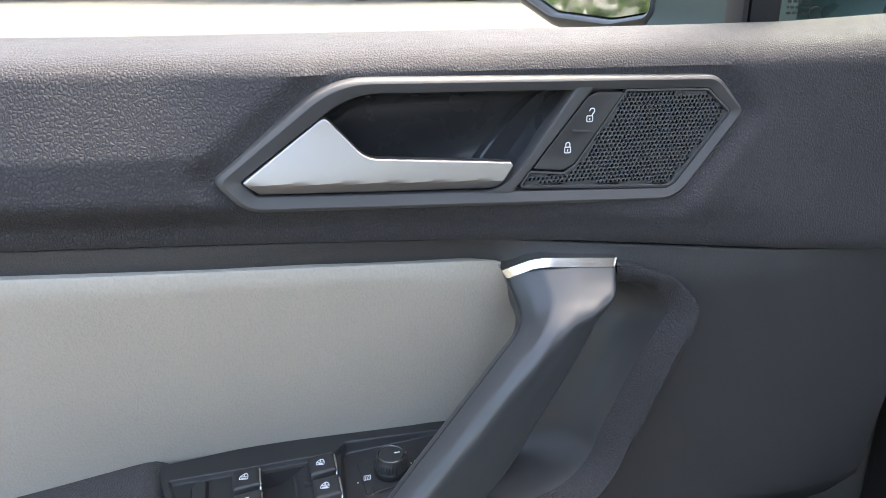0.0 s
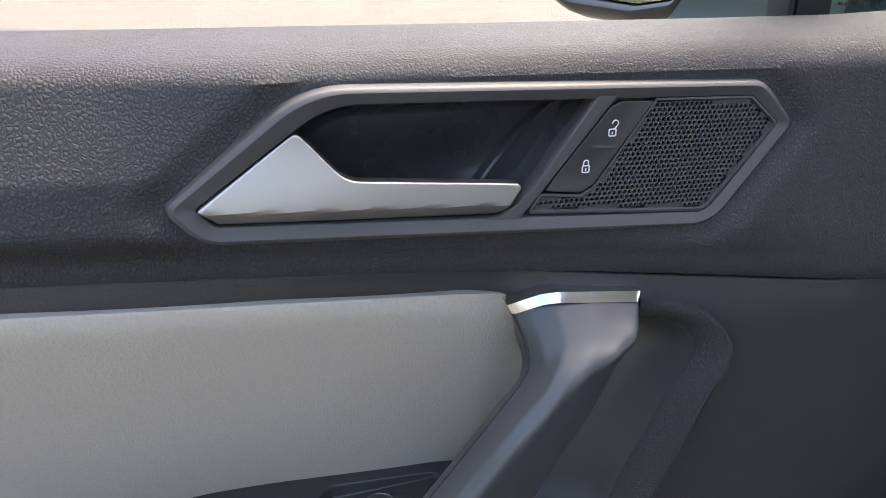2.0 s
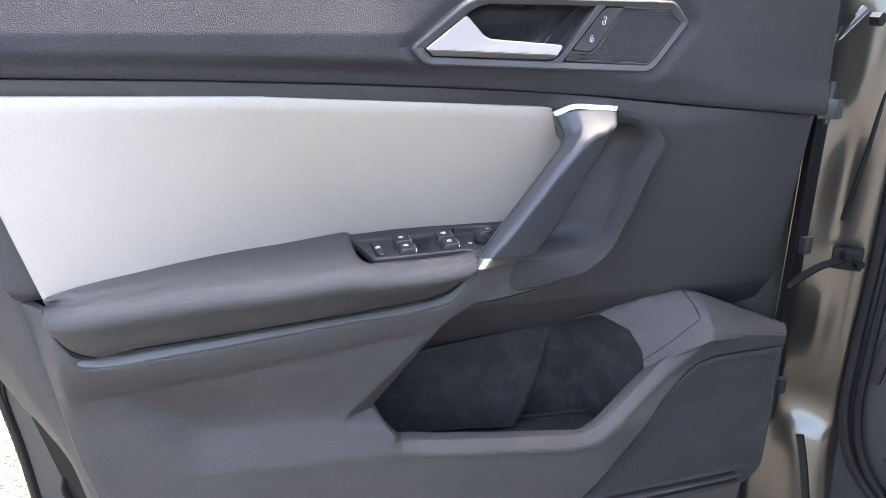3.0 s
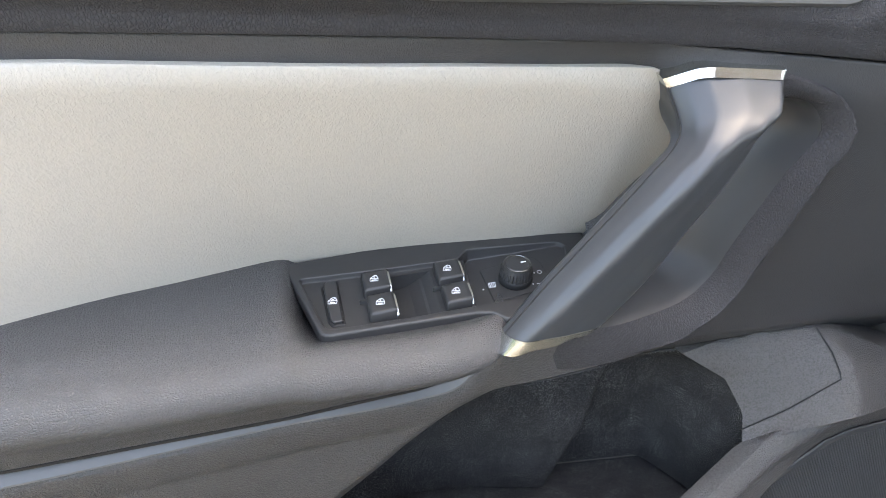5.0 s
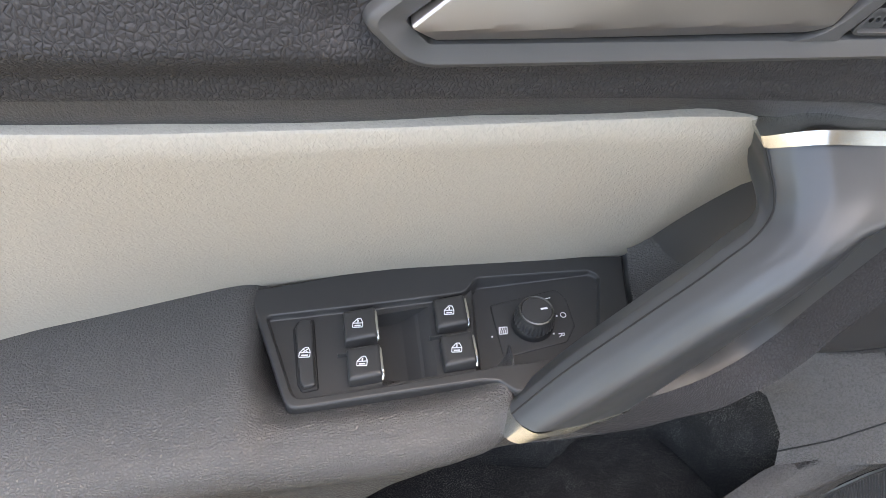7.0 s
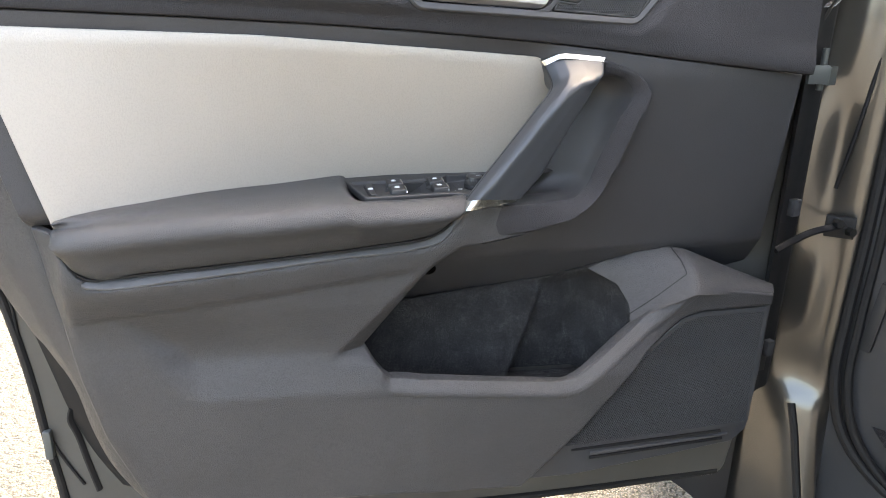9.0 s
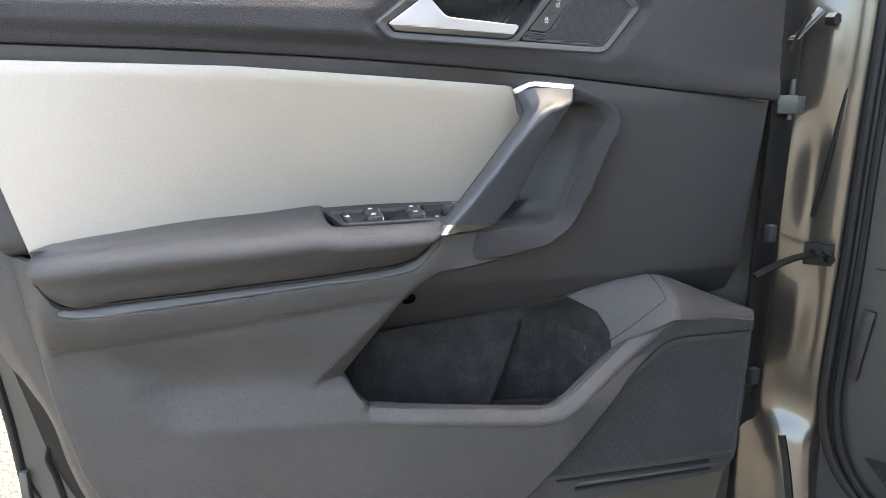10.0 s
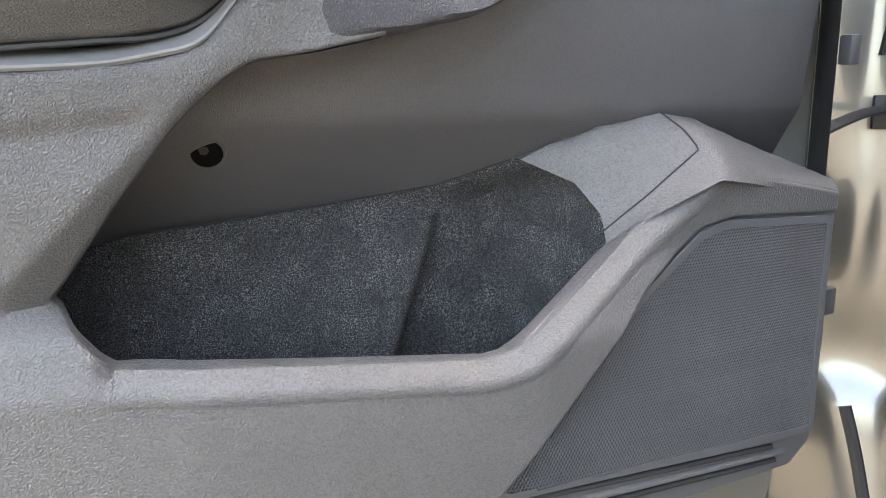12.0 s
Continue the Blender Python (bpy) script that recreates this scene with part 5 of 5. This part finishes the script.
# ---- steel shell, glass and mirror of the door ----
def door_shell():
    outline = [(-0.66, 1.05), (0.58, 1.05), (0.590, 0.90), (0.592, 0.33, 0.03), (0.572, 0.200, 0.03), (0.10, 0.185, 0.1), (-0.10, 0.190, 0.1), (-0.40, 0.190, 0.05), (-0.480, 0.190, 0.03), (-0.508, 0.32, 0.1), (-0.522, 0.47, 0.1), (-0.545, 0.610, 0.1), (-0.62, 0.85, 0.1)]
    bm = shell(outline, lambda x, z: 0.590 + 0.0 * x, 0.03, 0.006, 0.075, 0.01)
    ob = part("door_shell", bm, SHELL, door, "dark painted steel shell of the door")
    bm = shell([(x * 1.02 + 0.0, z - 0.008 if z < 0.5 else z, *r) for x, z, *r in outline], lambda x, z: 0.665 + 0.0 * x, 0.04, 0.002, 0.02, 0.01)
    part("outer_skin", bm, PAINT, ob, "bronze metallic outer skin")
    rim = interp(np.linspace(0, 1, 60), [(-0.64, 0.592, 0.90), (-0.560, 0.592, 0.68), (-0.540, 0.591, 0.60), (-0.519, 0.590, 0.47), (-0.504, 0.590, 0.32), (-0.475, 0.590, 0.20), (-0.40, 0.590, 0.197), (-0.10, 0.590, 0.198), (0.10, 0.590, 0.192), (0.45, 0.592, 0.203), (0.560, 0.594, 0.209)])
    part("door_seal", tube(rim, 0.0065, 10), RUBBER, ob, "black rubber door seal")
    groove = interp(np.linspace(0, 1, 30), [(-0.470, 0.587, 0.415), (-0.474, 0.587, 0.400), (-0.467, 0.587, 0.373), (-0.459, 0.587, 0.329), (-0.448, 0.587, 0.275)])
    part("shell_rib", tube(groove, 0.005, 8, squash=0.5), RUBBER, ob)
    fold = interp(np.linspace(0, 1, 40), [(-0.600, 0.588, 0.83), (-0.545, 0.588, 0.66), (-0.527, 0.588, 0.585), (-0.523, 0.588, 0.514), (-0.515, 0.588, 0.425), (-0.505, 0.588, 0.372), (-0.468, 0.588, 0.286)])
    part("flange_groove", tube(fold, 0.0022, 8), DEEP, ob)
    part("seal_end", block((0.011, 0.012, 0.045), (-0.506, 0.582, 0.362), 0.003), BRACKET, ob, "pale grey end of the seal")
    # hinge end of the shell, coloured black to stand in for the shaded gap
    bm = bmesh.new()
    loft(bm, [[(0.545, 0.52, z), (0.562, 0.550, z), (0.600, 0.603, z), (0.640, 0.638, z), (0.680, 0.662, z), (0.684, 0.70, z)] for z in (0.335, 0.42, 0.6, 0.9, 1.055)], 14, 12)
    bmesh.ops.recalc_face_normals(bm, faces=bm.faces[:])
    part("hinge_end", bm, RUBBER, ob)
    for z in (0.700, 0.468):
        part("trim_clip", block((0.016, 0.012, 0.026), (0.585, 0.548, z), 0.002, Matrix.Rotation(radians(15), 4, "Z")), SATIN, ob)


door_shell()


def quarter_window():
    part("window_divider", block((0.027, 0.022, 0.55), (0.3995, 0.603, 1.325), 0.003), DEEP, door, "black window divider bar")
    part("run_channel", block((0.005, 0.026, 0.55), (0.3805, 0.603, 1.325), 0.0015), RUBBER, door)
    ob = part("quarter_glass", block((0.20, 0.004, 0.40), (0.513, 0.604, 1.26), 0.001), GLASS, door, "clear fixed quarter glass")
    ob.visible_shadow = False
    bm = bmesh.new()
    for k, (z, w) in enumerate(((1.083, 0.022), (1.0785, 0.026), (1.074, 0.020), (1.088, 0.016))):
        x = 0.424
        rng = random.Random(k)
        while x < 0.424 + w:
            step = rng.uniform(0.0012, 0.004)
            merge(bm, block((step, 0.0003, 0.0019), (x + step / 2, 0.6015, z), 0))
            x += step + 0.0012
    ring = tube([Vector((0.450 + 0.0055 * math.cos(a), 0.6015, 1.0735 + 0.0055 * math.sin(a))) for a in np.linspace(0, 2 * math.pi, 25)], 0.0004, 5)
    merge(bm, ring)
    part("glass_print", bm, DEEP, door, "small dark print on the glass")
    bm = bmesh.new()
    loft(bm, [[(x, 0.570, 1.050), (x, 0.575, 1.0535), (x, 0.600, 1.054), (x, 0.66, 1.050), (x, 0.685, 1.03)] for x in (-0.66, -0.2, 0.2, 0.45, 0.62)], 14, 20)
    bmesh.ops.recalc_face_normals(bm, faces=bm.faces[:])
    part("window_seal", bm, RUBBER, door, "black rubber window slot seal")


quarter_window()


def wing_mirror():
    inner, outer = Vector((0.418, 0.830, 0)), Vector((0.322, 1.005, 0))
    along = (outer - inner).normalized()
    facing = Vector((along.y, -along.x, 0)) * -1
    if facing.x > 0:
        facing = -facing
    width = (outer - inner).length
    corners = [(0.0, 1.058, 0.02), (0.06, 1.048, 0.05), (0.15, 1.054, 0.05), (width + 0.03, 1.090, 0.05), (width + 0.04, 1.18, 0.04), (0.05, 1.22, 0.04), (-0.005, 1.16, 0.03)]
    loop = dense(fillet(corners, steps=6), 0.012)
    rows = []
    for off, back in ((0.010, 0.022), (0.0075, 0.004), (0.004, 0.0), (0.0, 0.001), (-0.008, 0.012), (-0.014, 0.035), (-0.010, 0.065), (0.010, 0.09), (0.035, 0.10)):
        p = inset(loop, off)
        rows.append([inner + along * a - facing * back + Vector((0, 0, z)) for a, z in p])
    bm = bmesh.new()
    vs = grid_faces(bm, np.array(rows), closed=True)
    bm.faces.new(vs[-1])
    bmesh.ops.recalc_face_normals(bm, faces=bm.faces[:])
    ob = part("wing_mirror", bm, MIRROR_CASE, door, "dark wing mirror housing", sharp=50)
    p = inset(loop, 0.011)
    bm = bmesh.new()
    bm.faces.new([bm.verts.new(inner + along * a - facing * 0.014 + Vector((0, 0, z))) for a, z in p])
    bm.normal_update()
    part("mirror_glass", bm, MIRROR, ob, "silvered mirror glass")
    bm = bmesh.new()
    loft(bm, [[(0.40, 0.86, 1.030), (0.415, 0.84, 1.050), (0.425, 0.85, 1.20), (0.47, 0.90, 1.20), (0.47, 0.90, 1.03)],
              [(0.43, 0.79, 1.030), (0.445, 0.77, 1.045), (0.455, 0.77, 1.20), (0.50, 0.80, 1.19), (0.50, 0.80, 1.03)],
              [(0.47, 0.69, 1.030), (0.475, 0.675, 1.040), (0.480, 0.675, 1.19), (0.58, 0.69, 1.19), (0.58, 0.69, 1.03)]], 24, 16)
    bmesh.ops.recalc_face_normals(bm, faces=bm.faces[:])
    part("mirror_foot", bm, MIRROR_FOOT, ob)


wing_mirror()

# ---- car body behind the hinge ----
body = thing("car", (0.75, 0.68, 0.0), "bronze metallic car body pillar beside the open door", "car")


def car_side():
    # hinge pillar, from the wing's edge to the door opening
    levels = (0.02, 0.10, 0.18, 0.24, 0.28, 0.31, 0.335, 0.36, 0.42, 0.50, 0.64, 0.80, 0.90, 1.0, 1.10, 1.5)
    bm = bmesh.new()
    rows = []
    for z in levels:
        lean = 0.02 * max(0, z - 0.9) + 0.03 * max(0, 0.42 - z)
        dent = 0.008 * math.sin((z - 0.4) * 14) * (z > 0.4)
        swell = 0.030 * float(ramp(z, 0.355, 0.295)) + 0.30 * max(0.0, 0.30 - z)
        rows.append([(0.640 + lean, 0.80, z), (0.668 + lean, 0.735, z), (0.690 + lean, 0.690 + dent - swell * 0.2, z), (0.712 + lean, 0.672 - swell * 0.9, z), (0.728 + lean, 0.660 - dent - swell, z), (0.748 + lean, 0.640 - swell * 0.8, z), (0.765 + lean, 0.622 - swell * 0.3, z), (0.785 + lean, 0.618, z), (0.80 + lean, 0.65, z)])
    loft(bm, rows, 40, 90)
    bmesh.ops.recalc_face_normals(bm, faces=bm.faces[:])
    part("hinge_pillar", bm, PAINT, body, "bronze painted hinge pillar")
    part("pillar_seam", tube(interp(np.linspace(0, 1, 20), [(0.768, 0.636, 1.00), (0.752, 0.639, 0.901), (0.742, 0.641, 0.816), (0.730, 0.652, 0.70)]), 0.0032, 8), DEEP, body)
    part("sill_slot", tube(interp(np.linspace(0, 1, 16), [(0.7205, 0.6410, 0.302), (0.7240, 0.6270, 0.262), (0.7260, 0.6065, 0.20), (0.7285, 0.5805, 0.12)]), 0.0070, 8), DEEP, body)
    # rubber seal in two lips
    for dx, dy, r in ((0.0, 0.0, 0.0095), (0.014, -0.016, 0.0075)):
        line = interp(np.linspace(0, 1, 50), [(0.790 + dx, 0.610 + dy, 1.45), (0.778 + dx, 0.612 + dy, 1.05), (0.774 + dx, 0.612 + dy, 0.80), (0.772 + dx, 0.610 + dy, 0.62), (0.764 + dx, 0.605 + dy, 0.48), (0.760 + dx, 0.596 + dy, 0.37), (0.778 + dx, 0.575 + dy, 0.28), (0.83 + dx, 0.52 + dy, 0.20), (0.90 + dx, 0.42 + dy, 0.16)])
        part("body_seal", tube(line, r, 10), RUBBER, body, "black rubber door opening seal")
    # dark kick panel in the foot well
    bm = bmesh.new()
    loft(bm, [[(0.772, 0.625, z), (0.800, 0.575, z), (0.825, 0.545, z), (0.86, 0.500, z), (0.95, 0.40, z), (1.3, 0.2, z)] for z in (0.02, 0.20, 0.30, 0.45, 0.70, 0.95, 1.45)], 30, 24)
    bmesh.ops.recalc_face_normals(bm, faces=bm.faces[:])
    part("kick_panel", bm, SATIN, body, "dark plastic foot well trim")
    part("release_lever", block((0.020, 0.012, 0.125), (0.794, 0.574, 0.496), 0.004, Matrix.Rotation(radians(-58), 4, "Z") @ Matrix.Rotation(radians(6), 4, "Y")), SWITCH, body, "dark release lever")
    part("trim_seam", tube([(0.800, 0.573, 0.628), (0.83, 0.538, 0.628), (0.86, 0.499, 0.628)], 0.0012, 6), DEEP, body)
    # dark wheel arch behind the gap
    bm = bmesh.new()
    loft(bm, [[(0.60, 0.90, z), (0.64, 0.80, z), (0.655, 0.74, z), (0.672, 0.712, z)] for z in (0.0, 0.6, 1.08)], 10, 6)
    bmesh.ops.recalc_face_normals(bm, faces=bm.faces[:])
    part("gap_liner", bm, DEEP, body)
    # hinge, check strap
    hinge = part("door_hinge", block((0.034, 0.012, 0.028), (0.634, 0.620, 0.887), 0.0015), BRACKET, body, "grey steel door hinge")
    part("hinge_leaf", block((0.022, 0.010, 0.028), (0.661, 0.626, 0.885), 0.0015, Matrix.Rotation(radians(28), 4, "Z")), BRACKET, hinge)
    part("hinge_pin", tube([(0.652, 0.634, 0.862), (0.652, 0.634, 0.925)], 0.005, 12), BRACKET, hinge)
    low = part("door_hinge", block((0.022, 0.010, 0.030), (0.598, 0.585, 0.423), 0.002), STEEL, body, "grey steel door hinge")
    strap = part("check_strap", tube(interp(np.linspace(0, 1, 12), [(0.575, 0.56, 0.628), (0.62, 0.585, 0.634), (0.675, 0.607, 0.642), (0.735, 0.618, 0.645)]), 0.006, 8, squash=0.5), DEEP, body, "black steel door check strap")
    part("strap_bracket", block((0.045, 0.012, 0.036), (0.735, 0.630, 0.640), 0.002, Matrix.Rotation(radians(-35), 4, "Z")), DEEP, strap)
    for dx, dz in ((-0.018, 0.012), (0.008, -0.004)):
        part("strap_bolt", tube([(0.735 + dx, 0.618, 0.640 + dz), (0.735 + dx, 0.606, 0.640 + dz)], 0.0075, 6), STEEL, strap)
    # folded sheet metal at the wing's upper end
    for pts in (((0.60, 0.63, 0.985), (0.655, 0.645, 0.99), (0.690, 0.64, 1.03)), ((0.630, 0.645, 0.93), (0.652, 0.642, 0.985), (0.672, 0.640, 1.02))):
        part("wing_flange", tube(pts, 0.007, 6, squash=0.4), PAINT, body)
    part("wing_bolt", tube([(0.700, 0.635, 1.015), (0.705, 0.62, 1.015)], 0.010, 6), STEEL, body)
    # rest of the body: wing and bonnet ahead
    ahead, inward = Vector((0.35, 0.937, 0)), Vector((0.937, -0.35, 0))

    def at(f, i, z):
        p = Vector((0.70, 0.70, 0)) + ahead * f + inward * i
        return (p.x, p.y, z)

    bm = bmesh.new()
    loft(bm, [[at(0.04, -0.02, z), at(0.5, -0.03 + 0.02 * (z > 1), z), at(1.2, 0.02 + 0.02 * (z > 1), z), at(1.7, 0.16, z - 0.08 * (z > 0.9))] for z in (0.25, 0.5, 0.8, 1.0)], 14, 8)
    bmesh.ops.recalc_face_normals(bm, faces=bm.faces[:])
    part("front_wing", bm, PAINT, body, "bronze metallic front wing")
    bm = bmesh.new()
    loft(bm, [[at(0.05, i, 1.0 + 0.08 * min(1, i * 4)), at(1.0, i, 1.0 + 0.06 * min(1, i * 4)), at(1.7, i + 0.1, 0.92 + 0.03 * min(1, i * 4))] for i in (-0.01, 0.1, 0.4, 0.9, 1.5)], 10, 16)
    bmesh.ops.recalc_face_normals(bm, faces=bm.faces[:])
    part("bonnet", bm, PAINT, body, "bronze metallic bonnet")
    # plain unseen floor that closes the cabin, added to cover the lit ground
    bm = bmesh.new()
    loft(bm, [[at(f, i, 0.30 + 0.01 * (i > 1)) for i in (0.16, 0.5, 1.0, 1.5)] for f in (-2.4, -1.2, 0.0)], 6, 6)
    bmesh.ops.recalc_face_normals(bm, faces=bm.faces[:])
    part("unseen_cabin_floor", bm, CARPET, body, "unseen dark cabin floor, added to block light from the ground")
    # plain closed rear and far side of the cabin, unseen, added to block light
    bm = bmesh.new()
    loft(bm, [[at(-1.12, 0.04, z), at(-1.7, 0.03, z), at(-2.4, 0.06, z)] for z in (0.30, 0.6, 0.95, 1.02)], 8, 8)
    bmesh.ops.recalc_face_normals(bm, faces=bm.faces[:])
    part("unseen_rear_side", bm, PAINT, body, "unseen bronze metallic rear door and side, added to block light")
    bm = bmesh.new()
    loft(bm, [[at(0.1, 0.95, z), at(-0.6, 0.75, z), at(-1.12, 0.60, z), at(-1.12, 0.06, z)] for z in (0.3, 0.7, 0.98)], 20, 6, smooth_u=False)
    bmesh.ops.recalc_face_normals(bm, faces=bm.faces[:])
    part("unseen_cabin_wall", bm, SATIN, body, "unseen dark cabin interior wall, added to block light")
    part("wheel", lathe_wheel(), RUBBER, body, "black tyre")
    # unseen roof, its pillars and the glasshouse's far side, added to shade the right
    bm = bmesh.new()
    loft(bm, [[at(f, i, 1.60 + 0.07 * math.sin(math.pi * (i - 0.14) / 1.3) - 0.05 * abs(f + 1.4) ** 2) for i in (0.14, 0.3, 0.8, 1.2, 1.44)] for f in (-0.35, -0.9, -1.6, -2.2, -2.6)], 16, 16)
    bmesh.ops.recalc_face_normals(bm, faces=bm.faces[:])
    part("roof", bm, PAINT, body, "unseen bronze metallic roof, added to hold back sky light")
    for i in (0.10, 1.40):
        part("screen_pillar", tube([at(0.30, i, 1.04), at(0.0, i + 0.02, 1.30), at(-0.38, i + 0.05, 1.57)], 0.045, 8), PAINT, body)
        part("middle_pillar", tube([at(-1.12, i, 0.95), at(-1.14, i + 0.03, 1.58)], 0.06, 8), PAINT, body)
        part("rear_pillar", tube([at(-2.45, i, 0.95), at(-2.40, i + 0.05, 1.55)], 0.10, 8), PAINT, body)


def lathe_wheel():
    bm = lathe([(0.20, -0.10), (0.31, -0.105), (0.335, -0.08), (0.34, 0.0), (0.335, 0.08), (0.31, 0.105), (0.20, 0.10)], 40)
    bmesh.ops.transform(bm, matrix=Matrix.Translation((1.06, 1.36, 0.34)) @ Matrix.Rotation(radians(-20.5), 4, "Z") @ Matrix.Rotation(radians(90), 4, "Y"), verts=bm.verts[:])
    return bm


car_side()


# ---- greenery round the yard, seen in the mirror and the glossy trim ----
def tree(x, y, height, seed, low=0.3, size=1.0):
    """A trunk with limbs and a crown of loose leaf clumps; size: how much wider than a small yard tree it is."""
    rng = random.Random(seed)
    ob = thing("tree", (x, y, 0.0), "leafy green tree at the edge of the yard", "tree", "trees along the yard")
    bm = tube([(x + rng.uniform(-0.05, 0.05) * k * size, y, height * 0.5 * k) for k in np.linspace(0, 1, 6)], 0.09 * size, 8)
    limbs = []
    for k in range(12 if size < 2 else 26):
        a, r, z = rng.uniform(0, 6.28), rng.uniform(0.5, 1.3) * size, height * rng.uniform(low, 0.95)
        limbs.append(Vector((x + r * math.cos(a), y + r * math.sin(a), z)))
        merge(bm, tube([(x, y, height * 0.35), (x + 0.4 * r * math.cos(a), y + 0.4 * r * math.sin(a), z * 0.75), limbs[-1]], 0.028 * size, 5))
    part("trunk", bm, BARK, ob)
    verts, faces = [], []
    for limb in limbs:
        for _ in range(230 if size < 2 else 170):
            c = limb + Vector((rng.gauss(0, 0.36), rng.gauss(0, 0.36), rng.gauss(0, 0.30))) * size * (1.0 if size < 2 else 0.75)
            m = Euler((rng.uniform(-1, 1), rng.uniform(-1, 1), rng.uniform(0, 6.28))).to_matrix()
            s = rng.uniform(0.07, 0.14) * size
            k = len(verts)
            verts += [c + m @ Vector(p) for p in ((-s, 0, 0), (0, -s * 0.45, 0.01), (s, 0, 0), (0, s * 0.45, 0.01))]
            faces.append((k, k + 1, k + 2, k + 3))
    mesh = bpy.data.meshes.new("crown")
    mesh.from_pydata(verts, [], faces)
    mesh.materials.append(LEAF)
    crown = new("crown", mesh)
    crown.parent = ob
    crown.matrix_parent_inverse = ob.matrix_basis.inverted()


for k, (tx, ty, th, low) in enumerate(((-8.0, 1.6, 2.6, 0.1), (-9.5, 3.6, 3.4, 0.1), (-8.4, -0.6, 3.0, 0.1), (-11.5, 5.6, 3.8, 0.1), (-9.2, -3.2, 3.5, 0.1))):
    tree(tx, ty, th, k, low)
for k in range(9):
    wide = random.Random(50 + k)
    tree(-48 + 13 * k + wide.uniform(-2, 2), 62 + wide.uniform(-4, 6), 20 + wide.uniform(-3, 4), 60 + k, 0.12, 6.0)
